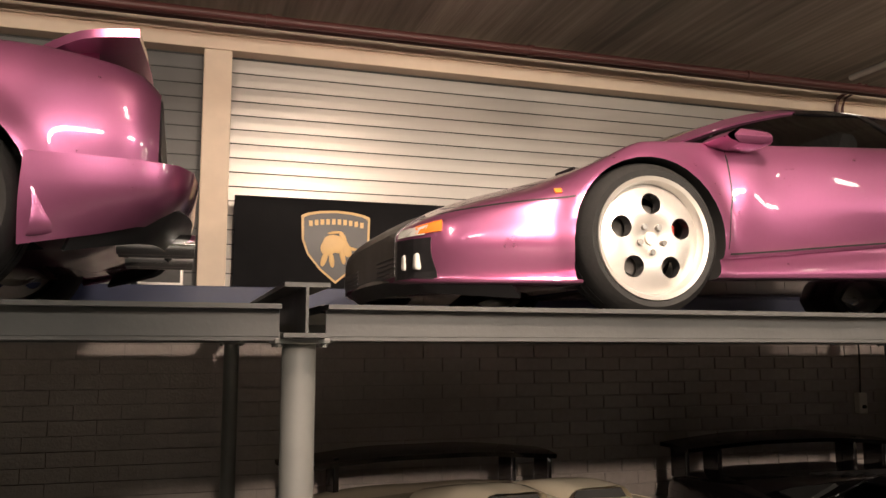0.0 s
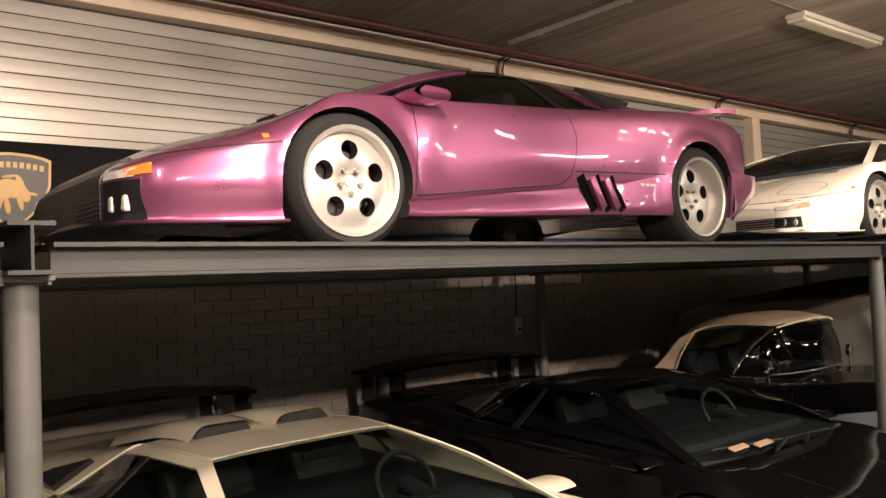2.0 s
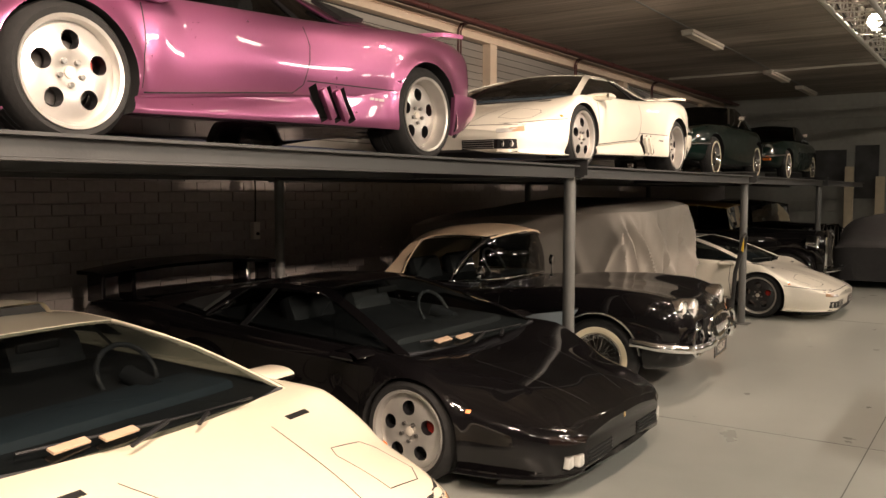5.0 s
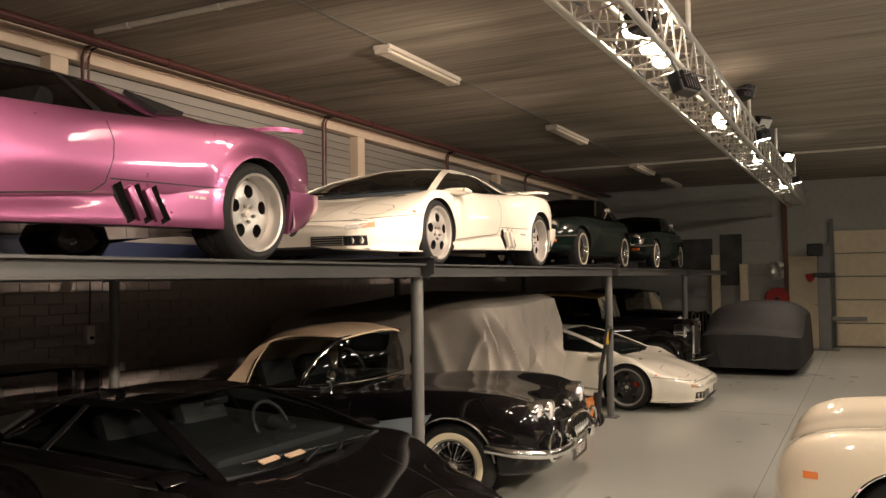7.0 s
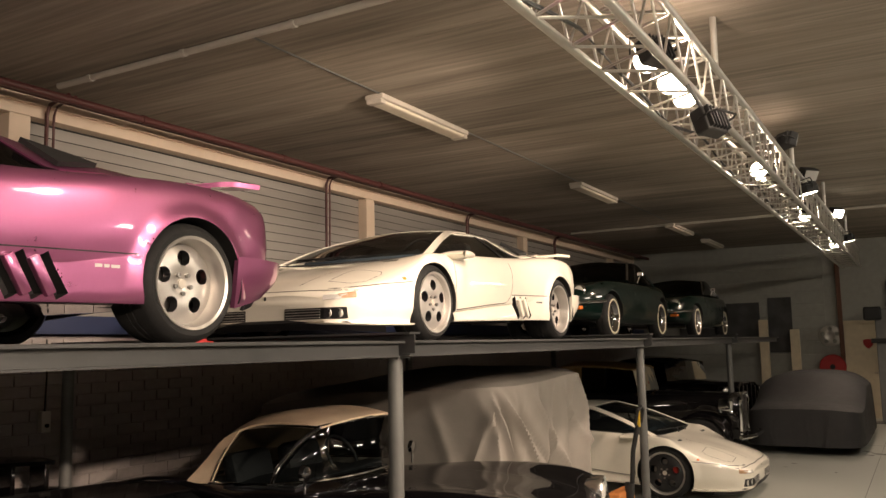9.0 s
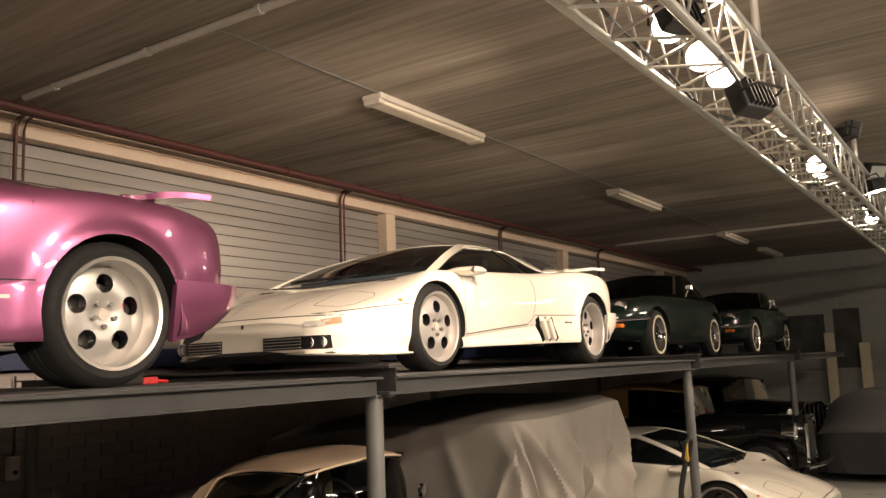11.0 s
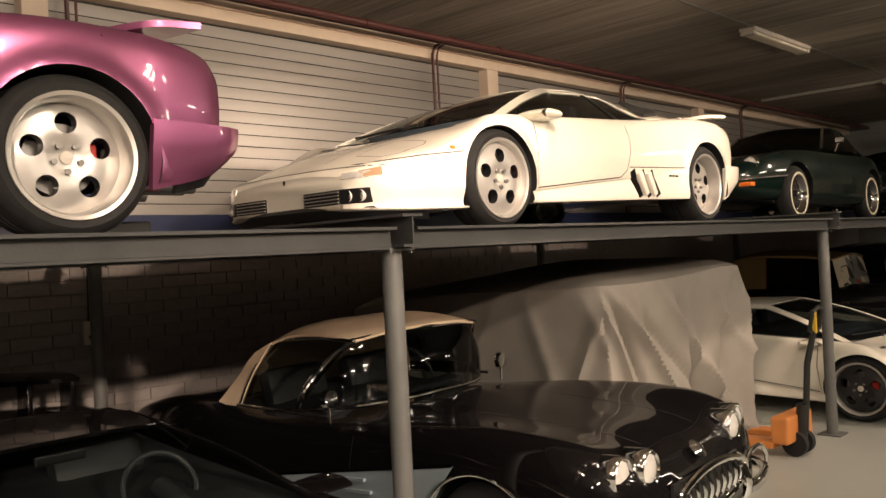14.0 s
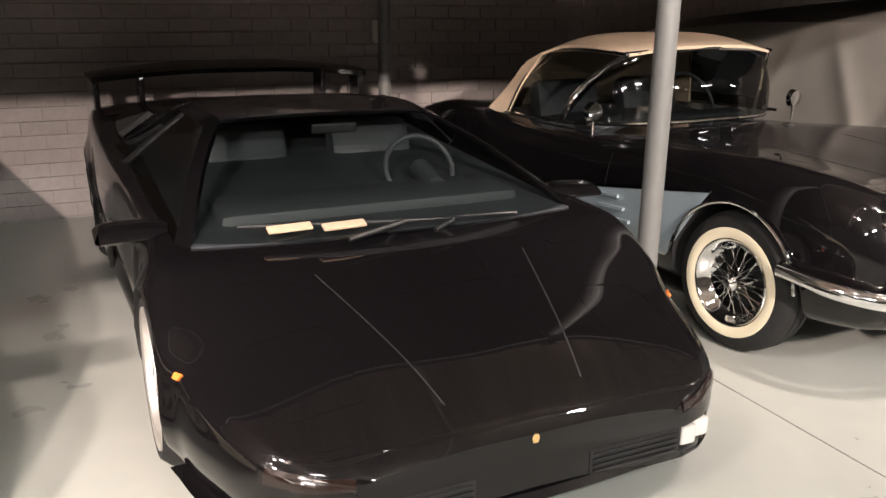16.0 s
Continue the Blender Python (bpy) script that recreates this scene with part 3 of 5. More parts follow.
def alloy_wheel(parent, u, v, r=0.318, width=0.235, dish=0.03, rim_mat=ALLOY, caliper=RED, ri=0.246):
    """A tyre on a five-hole alloy; v's sign gives the side."""
    key = ("alloy", r, width, dish)
    if key not in WHEELS:
        tread = to_mesh(lathe(bmesh.new(), arc_profile(r, width, 0, ri), 64), RUBBER, True)
        b = lathe(bmesh.new(), [(ri + 0.006, -width / 2 - 0.006), (ri + 0.004, -width / 2 - 0.012), (ri - 0.012, -width / 2 - 0.006), (ri - 0.02, -width / 2 + 0.012), (0.224, -width / 2 + dish + 0.01), (0.222, width / 2 - 0.02)], 64)
        lip = to_mesh(b, ALLOY, True)
        disc = to_mesh(lathe(bmesh.new(), [(0.0, 0.0), (0.15, 0.0), (0.15, 0.02), (0.0, 0.02)], 32), DISC)
        WHEELS[key] = (tread, lip, rim_mesh(), disc)
    tread, lip, face, disc = WHEELS[key]
    hub = pose(u, v, r) if v < 0 else pose(u, v, r, 0, 0, 180)
    w = part("wheel", tread, None, parent, "black low-profile tyre on a five-hole silver alloy")
    w.matrix_local = hub
    part("rim_barrel", lip, None, w)
    if rim_mat is not ALLOY:
        face = face.copy()
        face.materials[0] = rim_mat
    f = part("rim", face, None, w)
    f.location = (0, -width / 2 + dish + 0.012, 0)
    d = part("brake_disc", disc, None, w)
    d.location = (0, -width / 2 + dish + 0.07, 0)
    b = box(bmesh.new(), (0.06, -width / 2 + dish + 0.05, -0.07), (0.15, -width / 2 + dish + 0.1, 0.07), 0.01)
    part("brake_caliper", b, caliper, w)
    for k in range(5):
        a = 2 * math.pi * k / 5 - math.pi / 2
        b = tube(bmesh.new(), (0.056 * math.cos(a), -width / 2 + dish - 0.022, 0.056 * math.sin(a)), (0.056 * math.cos(a), -width / 2 + dish + 0.02, 0.056 * math.sin(a)), 0.0125, 8)
        part("wheel_bolt", b, DISC, w)
    part("hub_cap", lathe(bmesh.new(), [(0, -width / 2 + dish - 0.014), (0.026, -width / 2 + dish - 0.01), (0.03, -width / 2 + dish + 0.01)], 24), FIXTURE, w)


def wire_wheel(parent, u, v, r=0.335, width=0.17, white=True, ri=0.2, band=(0.012, 0.062)):
    """A chrome wire wheel, with a whitewall tyre where white is set."""
    key = ("wire", r, width, white, ri)
    if key not in WHEELS:
        tread = to_mesh(lathe(bmesh.new(), arc_profile(r, width, 0, ri), 56), RUBBER, True)
        ring = to_mesh(lathe(bmesh.new(), [(ri + band[0], -width / 2 - 0.008), (ri + (band[0] + band[1]) / 2, -width / 2 - 0.017), (ri + band[1], -width / 2 - 0.0135), (ri + band[1] + 0.002, -width / 2 - 0.006)], 56), WHITEWALL, True)
        rim = to_mesh(lathe(bmesh.new(), [(ri + 0.01, -width / 2 - 0.004), (ri + 0.004, -width / 2 - 0.012), (ri - 0.01, -width / 2), (ri - 0.02, -width / 2 + 0.03), (ri - 0.045, -width / 2 + 0.05), (ri - 0.05, width / 2)], 56), CHROME, True)
        b = bmesh.new()
        for k in range(48):
            a = 2 * math.pi * k / 48
            a2 = a + (0.5 if k % 2 else -0.5)
            z0 = -width / 2 + (0.0 if k % 4 < 2 else 0.05)
            tube(b, (0.035 * math.cos(a), z0, 0.035 * math.sin(a)), ((ri - 0.035) * math.cos(a2), -width / 2 + 0.045, (ri - 0.035) * math.sin(a2)), 0.0022, 4, cap=False)
        spokes = to_mesh(b, CHROME)
        hub = to_mesh(lathe(bmesh.new(), [(0, -width / 2 - 0.03), (0.02, -width / 2 - 0.028), (0.028, -width / 2 - 0.01), (0.04, -width / 2), (0.04, 0.02)], 20), CHROME, True)
        WHEELS[key] = (tread, ring, rim, spokes, hub)
    tread, ring, rim, spokes, hub = WHEELS[key]
    w = part("wheel", tread, None, parent, "whitewall tyre on a chrome wire wheel")
    w.matrix_local = pose(u, v, r) if v < 0 else pose(u, v, r, 0, 0, 180)
    if white:
        part("whitewall", ring, None, w)
    part("rim", rim, None, w)
    tagged(part("spokes", spokes, None, w), kind="stuff")
    part("hub_nut", hub, None, w)


def arches(c, spots, r, inner, outer=1.3):
    for u, z in spots:
        for s in (1, -1):
            tube(c, (u, s * inner, z), (u, s * outer, z), r, 36)
    return c


# ---- the wedge sports car ----
WEDGE = {}


def wedge_hull():
    """Rows: u, half width, keel, shoulder, top, crease height, depth of the fold under the crease, its height."""
    table = [(-0.95, 0.58, 0.15, 0.335, 0.365, 0.21, 0.0, 0.08), (-0.935, 0.64, 0.14, 0.352, 0.385, 0.212, 0.006, 0.08), (-0.90, 0.71, 0.132, 0.372, 0.405, 0.215, 0.014, 0.08), (-0.82, 0.805, 0.125, 0.405, 0.445, 0.225, 0.03, 0.085), (-0.66, 0.89, 0.12, 0.452, 0.515, 0.235, 0.042, 0.09), (-0.45, 0.955, 0.12, 0.505, 0.58, 0.24, 0.045, 0.10), (-0.2, 0.985, 0.125, 0.63, 0.645, 0.24, 0.04, 0.08), (0.0, 0.99, 0.14, 0.725, 0.69, 0.24, 0.03, 0.04), (0.28, 0.975, 0.155, 0.745, 0.735, 0.252, 0.03, 0.018), (0.6, 0.962, 0.165, 0.76, 0.765, 0.278, 0.032, 0.016), (1.0, 0.965, 0.175, 0.782, 0.785, 0.318, 0.032, 0.016), (1.4, 0.98, 0.185, 0.80, 0.81, 0.352, 0.022, 0.016), (1.9, 0.998, 0.195, 0.832, 0.86, 0.40, 0.004, 0.016), (2.3, 1.005, 0.20, 0.87, 0.905, 0.45, 0.0, 0.016), (2.65, 1.005, 0.20, 0.89, 0.92, 0.47, 0.0, 0.016), (2.95, 0.995, 0.22, 0.885, 0.92, 0.47, 0.0, 0.016), (3.2, 0.955, 0.27, 0.86, 0.905, 0.48, 0.0, 0.016), (3.32, 0.915, 0.32, 0.83, 0.88, 0.50, 0.0, 0.016), (3.38, 0.87, 0.36, 0.78, 0.82, 0.52, 0.0, 0.016)]

    def ring(w, zb, zs, zt, zc, tk, sw):
        h = zs - zc
        low = zc - sw
        return [(0, zb), (0.7 * w, zb), (0.95 * w, zb + 0.002), (0.99 * w, zb + 0.016), (0.992 * w - 0.35 * tk, zb + 0.5 * (low - zb) + 0.008), (0.99 * w - tk, max(low, zb + 0.03)), (0.988 * w - 0.12 * tk, zc + 0.004), (0.995 * w, zc + 0.28 * h), (0.99 * w, zc + 0.55 * h), (0.978 * w, zc + 0.8 * h), (0.953 * w, zs - 0.022), (0.905 * w, zs), (0.76 * w, zs * 0.6 + zt * 0.4), (0.4 * w, zt), (0, zt)]

    bm = loft(table, ring, 0.03, 4)
    # flared wheel arches and the hollow behind the front wheel
    for v in bm.verts:
        u, y, z = v.co
        k = min(1.0, max(0.0, (abs(y) - 0.72) / 0.16))
        if not k or z < 0.1:
            continue
        f = math.hypot(u + 0.015, z - 0.30)
        r = math.hypot(u - 2.65, z - 0.325)
        out = 0.030 * math.exp(-((f - 0.335) / 0.055) ** 2) + 0.028 * math.exp(-((r - 0.355) / 0.06) ** 2)
        out -= 0.018 * math.exp(-((u - 0.48) / 0.10) ** 2) * min(1.0, max(0.0, (z - 0.30) / 0.25))
        out -= 0.012 * math.exp(-((u - 1.15) / 0.35) ** 2) * math.exp(-((z - 0.52) / 0.12) ** 2)
        v.co.y += math.copysign(out * k * min(1.0, max(0.0, (z - 0.1) / 0.15)), y)
    me = to_mesh(bm, [PURPLE, DARK])
    tree = tree_of(me)
    c = arches(bmesh.new(), ((-0.015, 0.30),), 0.342, 0.66)
    arches(c, ((2.65, 0.325),), 0.362, 0.62)
    cuts = [c]
    # three raked slots behind each door and the lamp wells
    for s in (1, -1):
        for k in range(3):
            cuts.append(box(bmesh.new(), (-0.034, -0.11, -0.112 + 0.004 * k), (0.034, 0.11, 0.112), 0, pose(1.565 + 0.122 * k, s * 1.02, 0.315, 0, -29, 0)))
        cuts.append(box(bmesh.new(), (-1.3, s * 0.638 - 0.08, 0.175), (-0.83, s * 0.638 + 0.08, 0.262)))
    for c in cuts:
        got = carve(me, c)
        me = got if len(got.polygons) > 1000 else me
    me.polygons.foreach_set("use_smooth", [True] * len(me.polygons))
    me.set_sharp_from_angle(angle=radians(32))
    return me, tree


def painted(key, maker, mat, store=WEDGE):
    """The shared mesh in another paint."""
    if key not in store:
        store[key] = maker()
    me = store[key].copy()
    me.materials[0] = mat
    return me


def wedge_car(m, mat, label, front="body", wing="low", scoops=False, group="wedge-shaped sports cars", wing_mat=None, rim_dark=False, props=False):
    car = thing("sports_car", label, "car", m, group)
    if "hull" not in WEDGE:
        WEDGE["hull"], WEDGE["tree"] = wedge_hull()
    tree = WEDGE["tree"]
    top_mat = BLACK if front == "purple" else mat
    joint = BLACK if front == "black" else DARK
    glass = GREENGLASS if front == "black" else GLASS
    part("body", painted("hull", None, mat), None, car)
    # cabin: glass, pillars, roof, sail panels
    ws = [[(0.06, -0.80, 0.775), (-0.03, -0.5, 0.77), (-0.08, 0, 0.765), (-0.03, 0.5, 0.77), (0.06, 0.80, 0.775)],
          [(0.53, -0.66, 0.955), (0.46, -0.36, 0.965), (0.43, 0, 0.965), (0.46, 0.36, 0.965), (0.53, 0.66, 0.955)],
          [(1.0, -0.50, 1.072), (0.95, -0.28, 1.09), (0.93, 0, 1.095), (0.95, 0.28, 1.09), (1.0, 0.50, 1.072)]]
    part("windscreen", sheet(ws, k=4), glass, car, "dark raked windscreen", True).visible_shadow = False
    roof = [[(1.0, -0.52, 1.073), (0.95, -0.28, 1.094), (0.93, 0, 1.099), (0.95, 0.28, 1.094), (1.0, 0.52, 1.073)],
            [(1.3, -0.545, 1.088), (1.3, -0.28, 1.11), (1.3, 0, 1.115), (1.3, 0.28, 1.11), (1.3, 0.545, 1.088)],
            [(1.66, -0.54, 1.075), (1.66, -0.28, 1.10), (1.66, 0, 1.105), (1.66, 0.28, 1.10), (1.66, 0.54, 1.075)]]
    part("roof", sheet(roof, k=4, thick=0.02), top_mat, car, smooth=True)
    # engine cover falls from the roof to the tail
    deck = [[(1.665, -0.54, 1.07), (1.665, -0.27, 1.095), (1.665, 0, 1.10), (1.665, 0.27, 1.095), (1.665, 0.54, 1.07)],
            [(2.15, -0.56, 0.985), (2.15, -0.27, 1.0), (2.15, 0, 1.0), (2.15, 0.27, 1.0), (2.15, 0.56, 0.985)],
            [(2.8, -0.6, 0.915), (2.8, -0.27, 0.93), (2.8, 0, 0.93), (2.8, 0.27, 0.93), (2.8, 0.6, 0.915)]]
    part("engine_cover", sheet(deck, k=4, thick=0.02), TRIMBLACK if front == "purple" else mat, car, smooth=True)
    for k in range(5):
        u = 1.85 + 0.16 * k
        z = 1.075 - (u - 1.665) * 0.16
        part("louvre", box(bmesh.new(), (u, -0.36, z - 0.012), (u + 0.1, 0.36, z + 0.006), 0.004, None), DARK, car)
    for s in (1, -1):
        q = lambda pts: [(a, s * b, c) for a, b, c in pts]
        # pillar with thickness, running from fender to roof
        part("a_pillar", sheet([q([(0.02, 0.80, 0.77), (0.52, 0.665, 0.958), (0.99, 0.505, 1.08)]), q([(0.09, 0.845, 0.77), (0.58, 0.705, 0.94), (1.05, 0.555, 1.062)])], k=3, thick=0.025), mat, car, smooth=True)
        part("roof_rail", sheet([q([(1.0, 0.505, 1.082), (1.32, 0.53, 1.092), (1.66, 0.525, 1.08)]), q([(1.04, 0.575, 1.045), (1.34, 0.60, 1.058), (1.7, 0.60, 1.045)])], k=3, thick=0.02), top_mat, car, smooth=True)
        win = [q([(0.1, 0.85, 0.765), (0.56, 0.88, 0.755), (1.2, 0.885, 0.775), (1.9, 0.90, 0.84)]),
               q([(0.34, 0.775, 0.85), (0.8, 0.76, 0.89), (1.3, 0.755, 0.92), (1.86, 0.80, 0.885)]),
               q([(0.58, 0.695, 0.935), (1.04, 0.565, 1.045), (1.36, 0.595, 1.052), (1.72, 0.605, 1.04)])]
        part("side_window", sheet(win, k=4), GLASS, car, "dark tinted side window", True).visible_shadow = False
        part("window_post", sheet([q([(1.45, 0.89, 0.80), (1.42, 0.76, 0.93), (1.42, 0.6, 1.055)]), q([(1.5, 0.892, 0.81), (1.46, 0.763, 0.93), (1.46, 0.603, 1.055)])], k=2, thick=0.012), TRIMBLACK, car)
        sail = [q([(1.66, 0.525, 1.082), (2.1, 0.56, 1.0), (2.8, 0.62, 0.925)]),
                q([(1.70, 0.60, 1.05), (2.15, 0.68, 0.965), (2.85, 0.75, 0.91)]),
                q([(1.86, 0.86, 0.85), (2.25, 0.87, 0.88), (2.9, 0.86, 0.895)])]
        part("sail_panel", sheet(sail, k=4, thick=0.015), mat, car, smooth=True)
        part("air_duct", sheet([q([(1.80, 0.70, 1.0), (2.05, 0.79, 0.935)]), q([(1.9, 0.855, 0.868), (2.12, 0.85, 0.90)])], thick=0.03), DARK, car, "black air duct behind the window")
        side = "s" if s > 0 else "p"
        joints = [[(0.37, 0.71), (0.385, 0.5), (0.345, 0.28)], [(0.36, 0.262), (0.6, 0.284), (1.0, 0.324), (1.36, 0.356), (1.44, 0.41)],
                  [(1.44, 0.41), (1.49, 0.55), (1.50, 0.64), (1.45, 0.79)], [(-0.86, 0.405), (-0.6, 0.44), (-0.34, 0.466)],
                  [(1.47, 0.435), (2.27, 0.455)], [(2.99, 0.5), (3.26, 0.505)]]
        for line in joints:
            part("panel_joint", seam(tree, side, line, 0.007), joint, car)
        for k in range(2):
            part("slot_blade", box(bmesh.new(), (-0.026, -0.028, -0.098), (0.026, 0.012, 0.098), 0.008, pose(1.626 + 0.122 * k, s * 0.985, 0.315, 0, -29, 0)), mat, car, smooth=True)
        for k, (a, b) in enumerate(((2.03, 2.07), (2.08, 2.11), (2.12, 2.17))):
            part("side_lettering", panel(tree, side, [(a, 0.375), (b, 0.376), (b, 0.392), (a, 0.391)], 0.0015, 2), ALLOY if mat is PURPLE else TRIMBLACK, car)
        part("side_marker", panel(tree, side, [(-0.41, 0.478), (-0.385, 0.48), (-0.385, 0.497), (-0.41, 0.495)], 0.008, 2), AMBER, car, "small orange side marker")
        # lamps of the nose
        ind = {"purple": (LENS, AMBER), "body": (LENS, BROWNLENS), "black": (SMOKED, SMOKED)}[front]
        part("indicator", panel(tree, "f", [(s * 0.56, 0.318), (s * 0.725, 0.322), (s * 0.735, 0.358), (s * 0.56, 0.352)], 0.006, 5), ind[0], car, "clear front lamp lens")
        part("indicator_amber", panel(tree, "s" if s > 0 else "p", [(-0.905, 0.326), (-0.83, 0.332), (-0.825, 0.375), (-0.90, 0.36)], 0.006, 4), ind[1], car)
        for k in range(2):
            v = s * (0.60 + 0.077 * k)
            u = cast(tree, "f", (v, 0.22))[0].x
            if front == "body":
                part("fog_lamp", lathe(bmesh.new(), [(0, 0.0), (0.02, 0.002), (0.028, 0.01), (0.036, -0.004), (0.036, 0.06)], 20, pose(u, v, 0.219, 0, 0, -90)), LENS, car, "round clear fog lamp", True)
            else:
                part("fog_lamp", box(bmesh.new(), (u - 0.004, v - 0.033, 0.184), (u + 0.06, v + 0.033, 0.252), 0.01), LENS, car, "square clear fog lamp")
        part("grille", panel(tree, "f", [(s * 0.20, 0.178), (s * 0.55, 0.178), (s * 0.55, 0.262), (s * 0.20, 0.262)], 0.003, 6), DARK, car, "dark nose grille")
        for k in range(4):
            z = 0.186 + 0.020 * k
            part("grille_bar", panel(tree, "f", [(s * 0.21, z), (s * 0.54, z), (s * 0.54, z + 0.006), (s * 0.21, z + 0.006)], 0.012, 6), ALLOY if front == "body" else TRIMBLACK, car)
        if front != "purple":
            b = seam(tree, "f", [(0, 0.40), (s * 0.5, 0.395), (s * 0.82, 0.385)], 0.006)
            part("bumper_joint", b, joint, car)
        # pop-up lamp lid and bonnet joints
        b = seam(tree, "t", [(-0.74, s * 0.46), (-0.46, s * 0.46), (-0.40, s * 0.5), (-0.40, s * 0.72), (-0.46, s * 0.76), (-0.66, s * 0.76), (-0.74, s * 0.68), (-0.74, s * 0.46)], 0.006)
        part("bonnet_joint", seam(tree, "t", [(-0.13, s * 0.42), (-0.82, s * 0.24)], 0.006), DARK, car)
        part("bonnet_joint", b, joint, car)
        part("bonnet_vent", panel(tree, "t", [(-0.13, s * 0.55), (-0.13, s * 0.69), (-0.10, s * 0.69), (-0.095, s * 0.55)], 0.003, 3), joint, car)
        # mirror on its stalk
        mq = lambda pts: [(a * 1.15 - 0.04, s * (0.81 + (b - 0.9) * 1.1), 0.735 + (c - 0.88) * 0.82 - 0.06 * (b - 0.9)) for a, b, c in pts]
        mir = part("mirror", sheet([mq([(0.34, 1.14, 0.865), (0.36, 1.0, 0.845), (0.38, 0.9, 0.835)]), mq([(0.28, 1.15, 0.895), (0.28, 1.0, 0.885), (0.3, 0.9, 0.87)]), mq([(0.34, 1.15, 0.935), (0.34, 1.0, 0.93), (0.36, 0.9, 0.905)]), mq([(0.46, 1.14, 0.93), (0.45, 1.0, 0.925), (0.44, 0.9, 0.90)]), mq([(0.47, 1.14, 0.87), (0.46, 1.0, 0.85), (0.45, 0.9, 0.84)]), mq([(0.34, 1.14, 0.865), (0.36, 1.0, 0.845), (0.38, 0.9, 0.835)])], k=3), mat, car, "streamlined door mirror in body colour", True)
        part("mirror_end", sheet([mq([(0.34, 1.14, 0.865), (0.30, 1.165, 0.895), (0.34, 1.15, 0.935)]), mq([(0.47, 1.14, 0.87), (0.46, 1.165, 0.9), (0.46, 1.14, 0.93)])], k=3), mat, mir, smooth=True)
        part("mirror_stalk", tube(bmesh.new(), (0.44, s * 0.87, 0.715), (0.36, s * 0.79, 0.72), 0.03, 10), DARK, mir)
        # tail lamps
        for k in range(2):
            part("tail_lamp", lathe(bmesh.new(), [(0, 0.0), (0.07, 0.0), (0.085, 0.02), (0.085, 0.08)], 24, pose(3.375 - 0.01 * k, s * (0.70 - 0.19 * k), 0.69, 0, 0, 90)), REDLENS, car, "round red tail lamp", True)
        part("rear_bumper_joint", seam(tree, "r", [(s * 0.1, 0.52), (s * 0.84, 0.52)], 0.01), joint, car)
    # rear skirt and nose spoiler
    part("rear_bumper", sheet([[(2.98, -1.015, 0.5), (3.3, -0.97, 0.5), (3.5, -0.8, 0.5), (3.52, 0, 0.5), (3.5, 0.8, 0.5), (3.3, 0.97, 0.5), (2.98, 1.015, 0.5)], [(2.97, -1.01, 0.36), (3.3, -0.96, 0.37), (3.47, -0.8, 0.40), (3.49, 0, 0.42), (3.47, 0.8, 0.40), (3.3, 0.96, 0.37), (2.97, 1.01, 0.36)], [(2.97, -0.99, 0.2), (3.2, -0.93, 0.25), (3.36, -0.78, 0.30), (3.38, 0, 0.32), (3.36, 0.78, 0.30), (3.2, 0.93, 0.25), (2.97, 0.99, 0.2)]], k=3, thick=0.03), mat, car, smooth=True)
    part("rear_valance", sheet([[(3.15, -0.955, 0.30), (3.42, -0.80, 0.36), (3.50, -0.4, 0.385), (3.505, 0, 0.39), (3.50, 0.4, 0.385), (3.42, 0.80, 0.36), (3.15, 0.955, 0.30)], [(3.1, -0.93, 0.19), (3.33, -0.78, 0.24), (3.40, -0.4, 0.26), (3.41, 0, 0.265), (3.40, 0.4, 0.26), (3.33, 0.78, 0.24), (3.1, 0.93, 0.19)]], k=3, thick=0.02), TRIMBLACK, car, "black rear valance", True)
    part("rear_grille", panel(tree, "r", [(-0.82, 0.56), (0.82, 0.56), (0.78, 0.76), (-0.78, 0.76)], 0.006, 8), DARK, car)
    for s in (1, -1):
        for k in range(2):
            b = lathe(bmesh.new(), [(0.036, 0.0), (0.045, 0.0), (0.045, 0.3), (0.0, 0.3)], 20, pose(3.52, s * (0.22 + 0.11 * k), 0.29, 0, 0, 90))
            part("exhaust", b, CHROME, car, smooth=True)
    lip = lambda e, z: [(-0.58, -0.875 * e, z - 0.03), (-0.80, -0.78 * e, z - 0.015), (-0.92, -0.63 * e, z - 0.005), (-0.98, 0, z), (-0.92, 0.63 * e, z - 0.005), (-0.80, 0.78 * e, z - 0.015), (-0.58, 0.875 * e, z - 0.03)]
    part("nose_spoiler", sheet([lip(1.0, 0.155), [(a + 0.06, b, c) for a, b, c in lip(0.96, 0.10)]], k=4, thick=0.03), TRIMBLACK if front != "black" else mat, car, "black chin spoiler", True)
    if front == "body":
        for s in (1, -1):
            part("lamp_recess", panel(tree, "f", [(s * 0.545, 0.178), (s * 0.735, 0.178), (s * 0.735, 0.262), (s * 0.545, 0.262)], 0.003, 6), TRIMBLACK, car, "black lamp recess")
    if front == "purple":
        for s in (1, -1):
            part("lamp_recess", panel(tree, "f", [(s * 0.53, 0.15), (s * 0.755, 0.15), (s * 0.755, 0.31), (s * 0.53, 0.31)], 0.004, 6), TRIMBLACK, car, "black lamp recess")
        part("nose_mask", panel(tree, "f", [(-0.53, 0.17), (0.53, 0.17), (0.52, 0.43), (-0.52, 0.43)], 0.006, 10), TRIMBLACK, car, "black nose panel")
